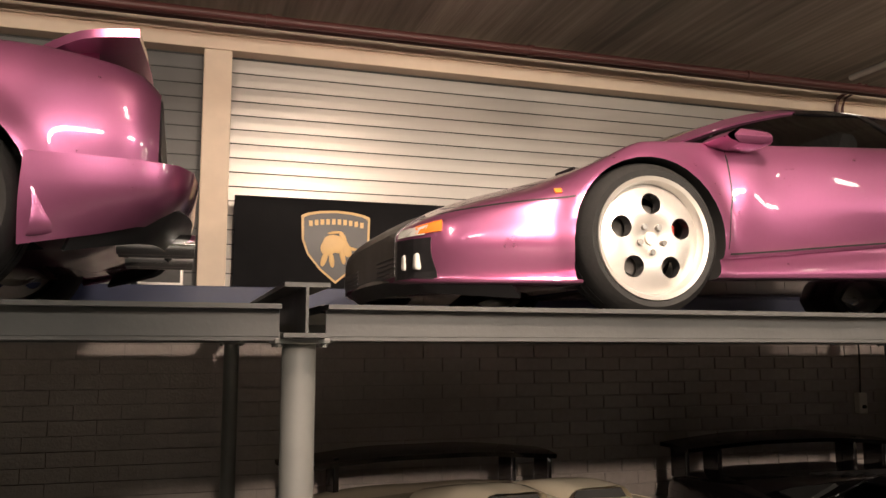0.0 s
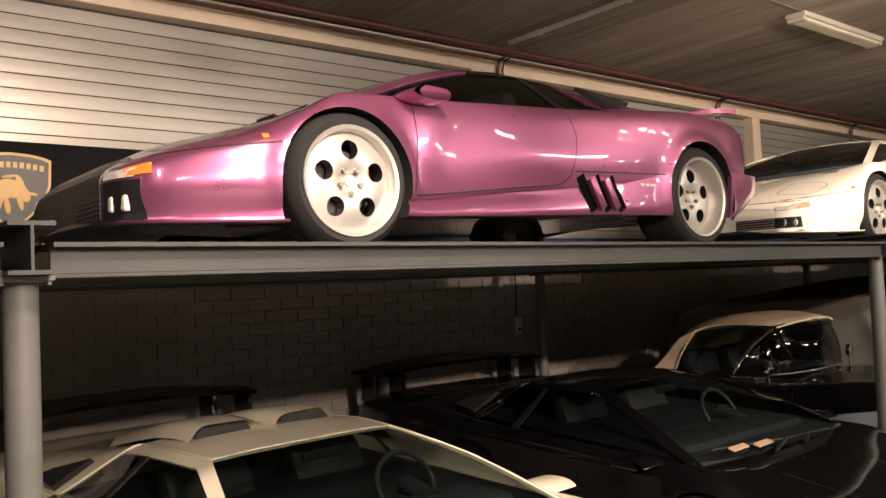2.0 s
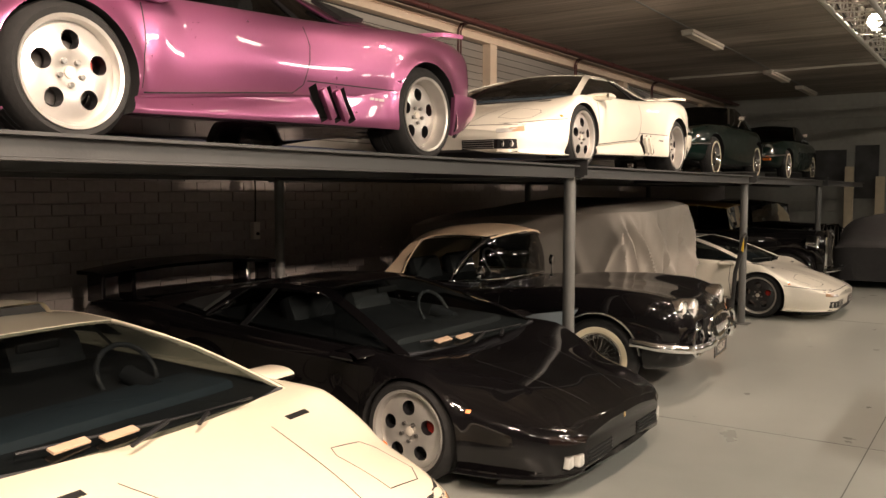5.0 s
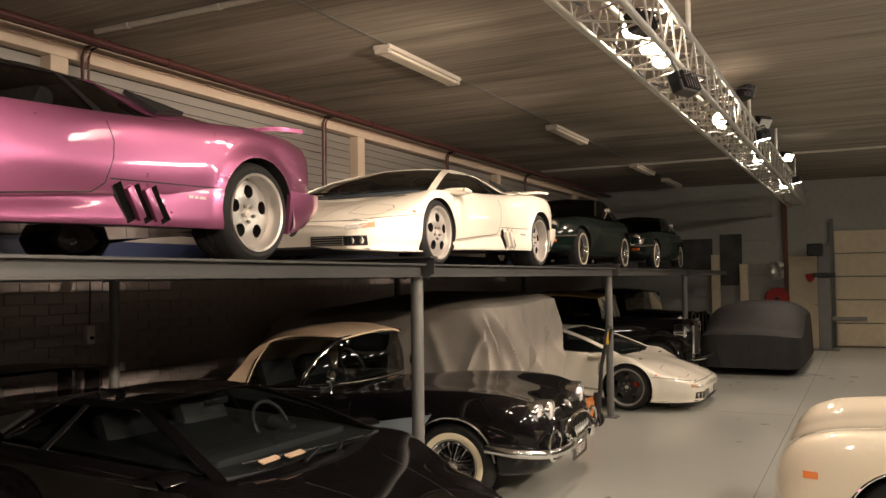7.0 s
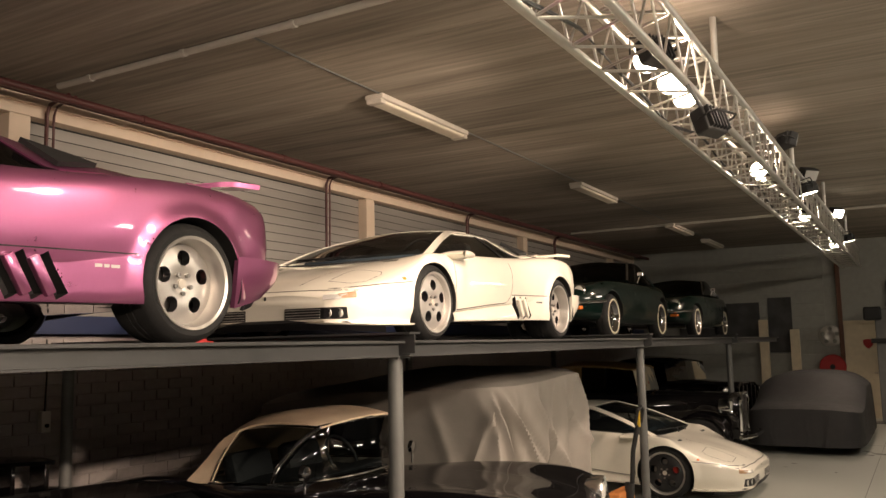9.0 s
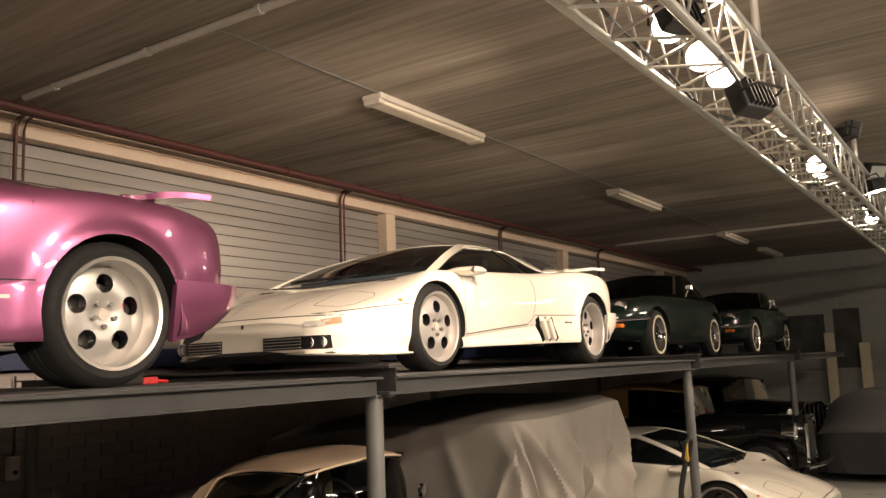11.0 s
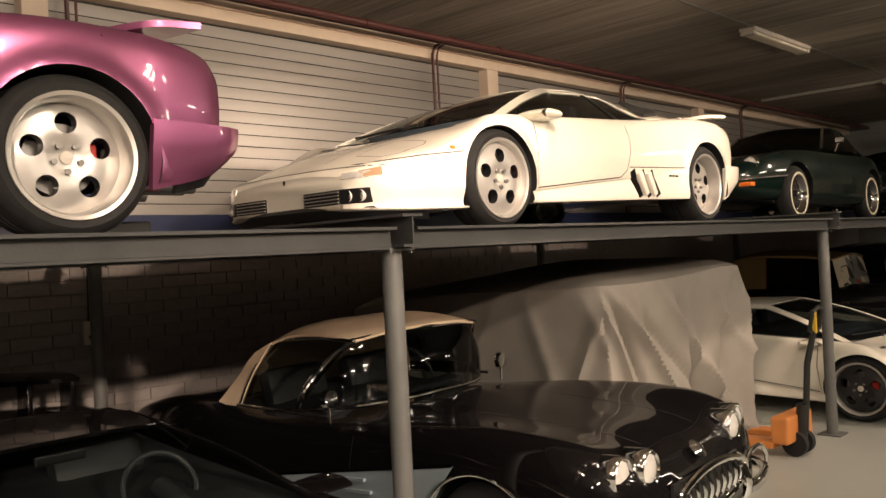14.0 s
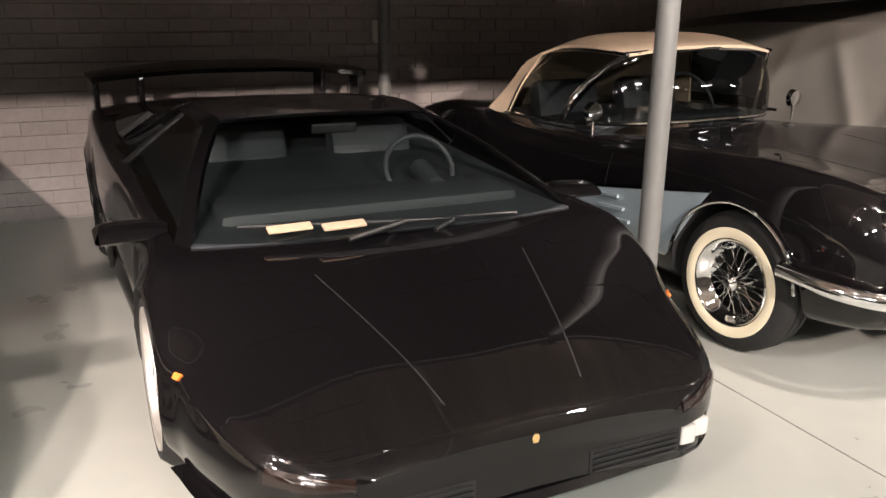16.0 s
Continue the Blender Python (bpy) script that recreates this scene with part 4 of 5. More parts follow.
    part("nose_badge", lathe(bmesh.new(), [(0, -0.008), (0.012, -0.007), (0.018, 0.0), (0.018, 0.02)], 6, pose(-0.945, 0, 0.352, -12, 0, -90) @ Matrix.Diagonal((1, 1, 1.25, 1))), GOLD if mat is BLACK else TRIMBLACK, car, "small shield badge")
    # the wing
    if wing == "low":
        rows = [[(2.92, -0.62, 0.955), (2.85, -0.3, 0.965), (2.84, 0, 0.968), (2.85, 0.3, 0.965), (2.92, 0.62, 0.955)], [(3.1, -0.80, 0.985), (3.08, -0.3, 1.01), (3.08, 0, 1.012), (3.08, 0.3, 1.01), (3.1, 0.80, 0.985)], [(3.30, -0.88, 0.985), (3.32, -0.3, 1.035), (3.32, 0, 1.04), (3.32, 0.3, 1.035), (3.30, 0.88, 0.985)]]
        feet = ((2.95, 0.6, 0.9, 0.96), (3.05, 0.6, 0.9, 0.98))
    else:
        rows = [[(3.0, -0.93, 1.07), (2.98, -0.4, 1.11), (2.98, 0, 1.115), (2.98, 0.4, 1.11), (3.0, 0.93, 1.07)], [(3.15, -0.94, 1.085), (3.14, -0.4, 1.13), (3.14, 0, 1.135), (3.14, 0.4, 1.13), (3.15, 0.94, 1.085)], [(3.34, -0.95, 1.085), (3.34, -0.4, 1.14), (3.34, 0, 1.145), (3.34, 0.4, 1.14), (3.34, 0.95, 1.085)]]
        feet = ((3.15, 0.62, 0.88, 1.11), (3.15, 0.9, 0.84, 1.08))
    wing_mat = wing_mat or mat
    w = part("wing", sheet(rows, k=4, thick=0.03), wing_mat, car, "rear wing", True)
    for u, v, za, zb in feet:
        for s in (1, -1):
            part("wing_foot", box(bmesh.new(), (u - 0.1, s * v - 0.018, za), (u + 0.1, s * v + 0.018, zb), 0.008), wing_mat, w)
    if scoops:
        for s in (1, -1):
            q = lambda pts: [(a, s * b, c) for a, b, c in pts]
            rows = [q([(1.38, 0.05, 1.11), (1.36, 0.09, 1.165), (1.36, 0.24, 1.172), (1.37, 0.36, 1.165), (1.38, 0.42, 1.098)]), q([(1.7, 0.05, 1.1), (1.7, 0.08, 1.16), (1.7, 0.24, 1.168), (1.7, 0.37, 1.155), (1.7, 0.43, 1.09)]), q([(2.3, 0.06, 0.98), (2.3, 0.09, 1.04), (2.3, 0.24, 1.05), (2.3, 0.37, 1.035), (2.3, 0.43, 0.97)])]
            sc = part("roof_scoop", sheet(rows, k=3), mat, car, "raised roof air scoop", True)
            part("scoop_mouth", sheet([q([(1.385, 0.085, 1.112), (1.385, 0.39, 1.108)]), q([(1.385, 0.105, 1.155), (1.385, 0.35, 1.157)])], thick=0.004), DARK, sc)
    # inside: dash, seats, steering wheel, mirror, wipers
    part("cabin_trim", panel(tree, "t", [(0.12, -0.80), (1.9, -0.80), (1.9, 0.80), (0.12, 0.80)], 0.008, 14), LEATHER, car, "dark cabin trim")
    part("dashboard", box(bmesh.new(), (0.3, -0.66, 0.68), (0.66, 0.66, 0.795), 0.045), BLUEDASH if mat in (CREAM, PEARL) else LEATHER, car, smooth=True)
    for s in (1, -1):
        seat = part("seat", box(bmesh.new(), (-0.07, -0.23, -0.1), (0.07, 0.23, 0.27), 0.06, pose(1.32, s * 0.34, 0.72, 0, 24, 0)), LEATHER, car, smooth=True)
    b = bmesh.new()
    ringp = [Matrix.Translation((0.74, -0.36, 0.82)) @ Matrix.Rotation(radians(-62), 4, "Y") @ Vector((0.16 * math.cos(a), 0.17 * math.sin(a), 0)) for a in np.linspace(0, 2 * math.pi, 25)]
    pipe(b, ringp, 0.014, 8)
    tube(b, (0.74, -0.36, 0.82), (0.55, -0.36, 0.77), 0.05, 10)
    part("steering_wheel", b, LEATHER, car, smooth=True)
    part("rear_view_mirror", box(bmesh.new(), (0.86, -0.11, 1.0), (0.885, 0.11, 1.05), 0.01), TRIMBLACK, car)
    b = pipe(bmesh.new(), [(-0.03, -0.5, 0.79), (-0.01, 0.0, 0.80), (0.08, 0.62, 0.815)], 0.008, 6)
    pipe(b, [(-0.1, -0.1, 0.775), (-0.05, -0.2, 0.795)], 0.011, 6)
    pipe(b, [(-0.1, 0.25, 0.775), (-0.02, 0.0, 0.80)], 0.011, 6)
    part("wiper", b, TRIMBLACK, car)
    if props:
        for a0, b0 in ((0.44, 0.065), (0.24, 0.03)):
            part("wiper_pad", box(bmesh.new(), (-0.022, -0.085, 0), (0.022, 0.085, 0.012), 0.003, pose(-0.045 + b0, a0, 0.805, 0, -18, 4)), PAPER, car, "folded brown card under the wiper")
    # lower and rake the cabin
    for o in car.children:
        if o.name.split(".")[0] in ("windscreen", "roof", "a_pillar", "roof_rail", "side_window", "window_post", "engine_cover", "sail_panel", "air_duct", "louvre", "roof_scoop", "wiper", "wiper_pad", "rear_view_mirror"):
            for sub in (o, *o.children):
                for v in sub.data.vertices:
                    x, y, z = v.co
                    v.co = (x + 0.09 * min(1, max(0, (1.5 - x) / 1.5)), y, z - 0.035 * min(1, max(0, (0.9 - x) / 0.9)) - max(0, z - 0.77) * 0.07)
    rd = TRIMBLACK if rim_dark else ALLOY
    for s in (1, -1):
        alloy_wheel(car, 0.0, s * 0.855, 0.315, 0.235, 0.026, rd)
        alloy_wheel(car, 2.65, s * 0.835, 0.33, 0.31, 0.085, rd, ri=0.252)
    return car


UP = lambda x: pose(x, 4.07, DECK_Z)
wedge_car(UP(2.0), PURPLE, "metallic purple wedge-shaped sports car parked on the deck", "purple")
wedge_car(UP(-3.27), PURPLE, "metallic purple sports car, tail towards its twin", "purple")
wedge_car(UP(7.28), PEARL, "pearl white wedge-shaped sports car parked on the deck", "body")
DOWN = lambda x, y, a=0.0: pose(x, y, 0, 0, 0, 90 + a)
wedge_car(DOWN(2.05, 2.49, 5.0), CREAM, "cream wedge-shaped sports car with twin roof scoops", "body", "high", True, wing_mat=BLACK, props=True)
wedge_car(DOWN(4.68, 2.55), BLACK, "glossy black wedge-shaped sports car under the deck", "black", "high", props=True)
wedge_car(DOWN(12.55, 2.48), PEARL, "pearl white sports car with dark wheels under the deck", "body", "high", rim_dark=True)

for lx, watts in BACK:
    lm = look((lx, -3.0, 4.0), (lx, 1.2, 0.6))
    lamp = thing("ceiling_light", "lit fluorescent lamp tilted towards the cars", "ceiling light", look((lx, -3.0, 4.0), (lx, 1.2, 0.6)), "lit lamps over the other side")
    part("housing", box(bmesh.new(), (-0.85, -0.15, 0.0), (0.85, 0.15, 0.06), 0.012), FIXTURE, lamp)
    for k in range(3):
        part("tube", tube(bmesh.new(), (-0.8, -0.09 + 0.09 * k, -0.015), (0.8, -0.09 + 0.09 * k, -0.015), 0.014, 8), TUBE, lamp)
    for e in (-0.7, 0.7):
        rod = part("rod", tube(bmesh.new(), (lx + e, -3.02, 4.0), (lx + e, -3.02, CEIL), 0.008, 6), STEEL, lamp)
        rod.matrix_local = lm.inverted()

for lx, ly, aim, watts, angle in LOW:
    lm = look((lx, ly - 0.05, 3.58), aim)
    floodlight((lx, ly - 0.05, 3.58), aim, True)
    solid("lamp_rod", tube(bmesh.new(), (lx, ly - 0.22, 3.62), (lx, ly - 0.22, CEIL), 0.012, 8), STEEL, "thin grey rod holding a floodlight", "rod")

# ---- the black two-seat roadster with a soft top ----
def car_hull(table, arch, inner, mat, ring, step=0.06):
    me = to_mesh(loft(table, ring, step, 3), [mat, DARK])
    tree = tree_of(me)
    me = carve(me, arches(bmesh.new(), arch, arch[0][1] + 0.045, inner))
    me.polygons.foreach_set("use_smooth", [True] * len(me.polygons))
    me.set_sharp_from_angle(angle=radians(34))
    return me, tree


def round_ring(w, zb, zs, zt):
    h = zs - zb
    return [(0, zb), (0.7 * w, zb), (0.92 * w, zb + 0.03), (0.985 * w, zb + 0.25 * h), (1.0 * w, zb + 0.5 * h), (0.985 * w, zb + 0.75 * h), (0.93 * w, zs - 0.03), (0.84 * w, zs), (0.7 * w, zs * 0.75 + zt * 0.25), (0.4 * w, zt), (0, zt)]


def lamp_unit(parent, u, v, z, r, name="headlamp"):
    h = part(name, lathe(bmesh.new(), [(r * 0.86, 0.0), (r * 1.0, -0.012), (r * 1.12, 0.0), (r * 1.15, 0.05), (r * 1.1, 0.16)], 28, pose(u, v, z, 0, 0, -90)), CHROME, parent, "round headlamp in a chrome ring", True)
    part("lens", lathe(bmesh.new(), [(0, -0.02), (r * 0.5, -0.014), (r * 0.88, 0.004)], 28, pose(u, v, z, 0, 0, -90)), LENS, h, smooth=True)
    return h


def roadster(m, mat, label, soft=True):
    car = thing("roadster", label, "car", m)
    table = [(-0.84, 0.66, 0.36, 0.60, 0.63), (-0.76, 0.80, 0.30, 0.74, 0.73), (-0.6, 0.87, 0.27, 0.84, 0.80), (-0.3, 0.91, 0.25, 0.895, 0.85), (0.0, 0.92, 0.24, 0.91, 0.87), (0.4, 0.91, 0.22, 0.90, 0.89), (0.75, 0.89, 0.22, 0.875, 0.905), (1.2, 0.87, 0.22, 0.84, 0.88), (1.8, 0.88, 0.22, 0.83, 0.86), (2.3, 0.905, 0.23, 0.885, 0.86), (2.7, 0.905, 0.25, 0.88, 0.855), (3.2, 0.86, 0.3, 0.79, 0.80), (3.5, 0.76, 0.36, 0.68, 0.70), (3.6, 0.64, 0.4, 0.6, 0.62)]
    me, tree = car_hull(table, ((0, 0.335), (2.6, 0.335)), 0.62, mat, round_ring)
    part("body", me, None, car)
    for s in (1, -1):
        side = "s" if s > 0 else "p"
        q = lambda pts: [(a, s * b, c) for a, b, c in pts]
        if soft:
            part("side_cove", panel(tree, side, [(0.42, 0.36), (1.80, 0.29), (1.98, 0.44), (0.16, 0.74)], 0.003, 14), SILVERBLUE, car, "silver-blue side cove")
            for pts in ([(0.42, 0.36), (1.80, 0.29), (1.98, 0.44)], [(0.16, 0.74), (1.0, 0.60), (1.98, 0.44)]):
                part("cove_trim", seam(tree, side, pts, 0.014, 0.008), CHROME, car)
            for k in range(3):
                part("cove_louvre", panel(tree, side, [(0.70 + 0.05 * k, 0.45 + 0.06 * k), (0.93 + 0.03 * k, 0.435 + 0.06 * k), (0.93 + 0.03 * k, 0.452 + 0.06 * k), (0.70 + 0.05 * k, 0.468 + 0.06 * k)], 0.022, 4), SILVERBLUE, car)
        part("door_joint", seam(tree, side, [(0.95, 0.30), (0.93, 0.84)], 0.006), DARK, car)
        b = pipe(bmesh.new(), [(0.375 * math.cos(a), s * 0.925, 0.335 + 0.385 * math.sin(a)) for a in np.linspace(0.15, math.pi - 0.15, 24)], 0.009, 6)
        part("arch_trim", b, CHROME, car, smooth=True)
        if not soft:
            part("side_marker", panel(tree, side, [(-0.62, 0.62), (-0.52, 0.62), (-0.52, 0.66), (-0.62, 0.66)], 0.008, 2), AMBER, car, "orange side marker")
            wire_wheel(car, 0.0, s * 0.80, 0.335, 0.18, True, 0.2)
            wire_wheel(car, 2.6, s * 0.80, 0.335, 0.18, True, 0.2)
            continue
        for k, v in enumerate((0.52, 0.70)):
            lamp_unit(car, -0.79 + 0.06 * k, s * v, 0.745, 0.084)
        lamp_unit(car, -0.80, s * 0.66, 0.52, 0.045, "indicator")
        # bumper: a long bar with a ring under the lamps
        part("bumper", pipe(bmesh.new(), catmull([(-0.3, s * 0.945, 0.50), (-0.6, s * 0.93, 0.475), (-0.85, s * 0.80, 0.46), (-0.94, s * 0.55, 0.455), (-0.95, s * 0.34, 0.46)], 5), 0.035, 12), CHROME, car, "chrome front bumper blade", True)
        part("bumper_ring", pipe(bmesh.new(), [(-0.87, s * 0.66 + 0.17 * math.cos(a), 0.50 + 0.11 * math.sin(a)) for a in np.linspace(0, 2 * math.pi, 25)], 0.016, 8), CHROME, car, smooth=True)
        b = pipe(bmesh.new(), catmull([(-0.94, s * 0.33, 0.42), (-0.965, s * 0.33, 0.5), (-0.93, s * 0.33, 0.58)], 3), 0.026, 8)
        part("overrider", b, CHROME, car, smooth=True)
        if soft:
            # door glass, the dog-leg screen pillar and the sill trim
            win = [q([(1.42, 0.82, 0.90), (1.7, 0.83, 0.89), (2.0, 0.81, 0.885)]), q([(1.29, 0.73, 1.1), (1.62, 0.74, 1.11), (1.94, 0.735, 1.09)]), q([(1.16, 0.60, 1.285), (1.5, 0.605, 1.295), (1.84, 0.63, 1.265)])]
            part("side_window", sheet(win, k=4), GLASS, car, smooth=True).visible_shadow = False
            part("screen_pillar", pipe(bmesh.new(), catmull(q([(1.43, 0.82, 0.89), (1.38, 0.80, 1.02), (1.28, 0.70, 1.18), (1.16, 0.575, 1.30)]), 5), 0.017, 8), CHROME, car, smooth=True)
            part("window_frame", pipe(bmesh.new(), catmull(q([(1.14, 0.605, 1.298), (1.5, 0.615, 1.306), (1.84, 0.635, 1.272), (1.95, 0.74, 1.09), (2.01, 0.81, 0.885)]), 5), 0.009, 8), CHROME, car, smooth=True)
            part("window_sill_trim", pipe(bmesh.new(), q([(1.2, 0.80, 0.905), (1.45, 0.835, 0.895), (1.7, 0.84, 0.885), (2.02, 0.82, 0.88)]), 0.012, 8), CHROME, car, smooth=True)
            part("door_mirror", lathe(bmesh.new(), [(0, -0.03), (0.05, -0.02), (0.06, 0.0), (0.06, 0.012), (0, 0.012)], 20, pose(1.12, s * 0.84, 0.99, 0, 0, -90)), CHROME, car, smooth=True)
            part("mirror_stem", tube(bmesh.new(), (1.12, s * 0.84, 0.85), (1.12, s * 0.84, 0.96), 0.008, 8), CHROME, car)
        wire_wheel(car, 0.0, s * 0.80, 0.335, 0.18, True, 0.2)
        wire_wheel(car, 2.6, s * 0.80, 0.335, 0.18, True, 0.2)
    if soft:
        # oval grille with its teeth
        ov = [(-0.905, 0.40 * math.cos(a) * (1 if abs(math.cos(a)) < 0.8 else 1.05), 0.565 + 0.105 * math.sin(a)) for a in np.linspace(0, 2 * math.pi, 41)]
        part("grille_surround", pipe(bmesh.new(), ov, 0.022, 8), CHROME, car, smooth=True)
        part("grille_back", sheet([[(-0.86, -0.40, 0.48), (-0.87, 0, 0.48), (-0.86, 0.40, 0.48)], [(-0.86, -0.40, 0.65), (-0.87, 0, 0.65), (-0.86, 0.40, 0.65)]], k=2, thick=0.02), DARK, car)
        for k in range(9):
            v = -0.32 + 0.08 * k
            part("grille_tooth", pipe(bmesh.new(), catmull([(-0.885, v, 0.47), (-0.925, v, 0.56), (-0.89, v, 0.655)], 4), 0.014, 8), CHROME, car, smooth=True)
        part("bonnet_badge", lathe(bmesh.new(), [(0, -0.02), (0.04, -0.012), (0.06, 0.0)], 24, pose(-0.80, 0, 0.735, -50, 0, -90)), CHROME, car, smooth=True)
        plate = part("number_plate", box(bmesh.new(), (-0.965, -0.10, 0.335), (-0.955, 0.36, 0.435), 0.004), TRIMBLACK, car, "black plate with white characters")
        cu = bpy.data.curves.new("plate_text", "FONT")
        cu.body, cu.size, cu.align_x, cu.align_y, cu.extrude = "E-83-57", 0.095, "CENTER", "CENTER", 0.001
        tmp = bpy.data.objects.new("tmp", cu)
        scene.collection.objects.link(tmp)
        tm = bpy.data.meshes.new_from_object(tmp.evaluated_get(bpy.context.evaluated_depsgraph_get()))
        bpy.data.objects.remove(tmp)
        tm.materials.clear()
        tm.materials.append(SWITCH)
        tx = part("plate_text", tm, None, plate)
        tx.matrix_local = pose(-0.8545, 0.13, 0.385, 90, 0, -90)
        part("plate_frame", pipe(bmesh.new(), [(-0.96, -0.11, 0.33), (-0.96, 0.37, 0.33), (-0.96, 0.37, 0.44), (-0.96, -0.11, 0.44), (-0.96, -0.11, 0.33)], 0.008, 6), CHROME, plate)
        for s in (1, -1):
            part("bonnet_bulge", seam(tree, "t", [(-0.6, s * 0.3), (0.4, s * 0.36)], 0.006), DARK, car)
    foot = [(1.42, 0.82, 0.895), (1.15, 0.64, 0.905), (1.0, 0.34, 0.915)]
    mid = [(1.34, 0.75, 1.09), (1.13, 0.60, 1.11), (1.02, 0.32, 1.12)]
    head = [(1.17, 0.575, 1.295), (1.14, 0.49, 1.305), (1.11, 0.27, 1.32)]
    ws = [[(a, -b, c) for a, b, c in row] + [(row[2][0] - 0.03, 0, row[2][2] + 0.005)] + row[::-1] for row in (foot, mid, head)]
    part("windscreen", sheet(ws, k=4), GLASS, car, smooth=True).visible_shadow = False
    part("windscreen_frame", pipe(bmesh.new(), catmull(ws[0], 5), 0.012, 8), CHROME, car, smooth=True)
    part("windscreen_header", pipe(bmesh.new(), catmull(ws[2], 5), 0.014, 8), CHROME, car, smooth=True)
    if soft:
        half = [[(1.15, 0.585, 1.298), (1.08, 0.30, 1.335)], [(1.4, 0.625, 1.33), (1.37, 0.34, 1.385)], [(1.72, 0.64, 1.31), (1.72, 0.36, 1.38)], [(1.98, 0.70, 1.20), (2.02, 0.37, 1.29)], [(2.13, 0.74, 1.03), (2.22, 0.39, 1.10)], [(2.28, 0.80, 0.865), (2.40, 0.4, 0.875)]]
        top = [[(a, -b, c) for a, b, c in row] + [(row[1][0] + (0.02 if row[0][0] > 1.8 else -0.01), 0, row[1][2] + 0.008)] + row[::-1] for row in half]
        part("soft_top", sheet(top, k=4, thick=0.015), CANVAS, car, "cream canvas soft top", True)
        for s in (1, -1):
            q = lambda pts: [(a, s * b, c) for a, b, c in pts]
            part("soft_top_side", sheet([q([(1.84, 0.672, 1.275), (1.94, 0.745, 1.09), (2.0, 0.815, 0.872)]), q([(1.98, 0.70, 1.205), (2.13, 0.745, 1.03), (2.28, 0.80, 0.865)])], k=3, thick=0.012), CANVAS, car, smooth=True)
    else:
        part("soft_top", box(bmesh.new(), (1.6, -0.7, 0.8), (2.1, 0.7, 0.95), 0.06), DARK, car, "folded dark hood", True)
    for s in (1, -1):
        part("seat", box(bmesh.new(), (-0.07, -0.26, -0.2), (0.07, 0.26, 0.22), 0.06, pose(1.98, s * 0.36, 0.86, 0, 15, 0)), LEATHER, car, smooth=True)
    b = pipe(bmesh.new(), [Matrix.Translation((1.56, -0.36, 0.95)) @ Matrix.Rotation(radians(-60), 4, "Y") @ Vector((0.2 * math.cos(a), 0.2 * math.sin(a), 0)) for a in np.linspace(0, 2 * math.pi, 25)], 0.013, 8)
    part("steering_wheel", b, LEATHER, car, smooth=True)
    part("cabin_trim", panel(tree, "t", [(1.3, -0.70), (2.2, -0.70), (2.2, 0.70), (1.3, 0.70)], 0.008, 12), LEATHER, car, "dark cabin trim")
    part("dashboard", box(bmesh.new(), (1.32, -0.68, 0.80), (1.5, 0.68, 0.90), 0.04), LEATHER, car, smooth=True)
    # the nose is short ahead of the wheels
    for o in car.children_recursive:
        kin = [o.name, o.parent.name]
        if not any(n.startswith("wheel") or n.startswith("plate_text") for n in kin):
            for v in o.data.vertices:
                if v.co.x < -0.4:
                    v.co.x = -0.4 + (v.co.x + 0.4) * 0.8
    return car


roadster(pose(7.17, 2.56, 0, 0, 0, 94.5), BLACK, "black two-seat roadster with a cream soft top")
roadster(pose(6.57, -0.68, 0, 0, 0, -90), CREAM, "cream open roadster parked in the aisle", False)


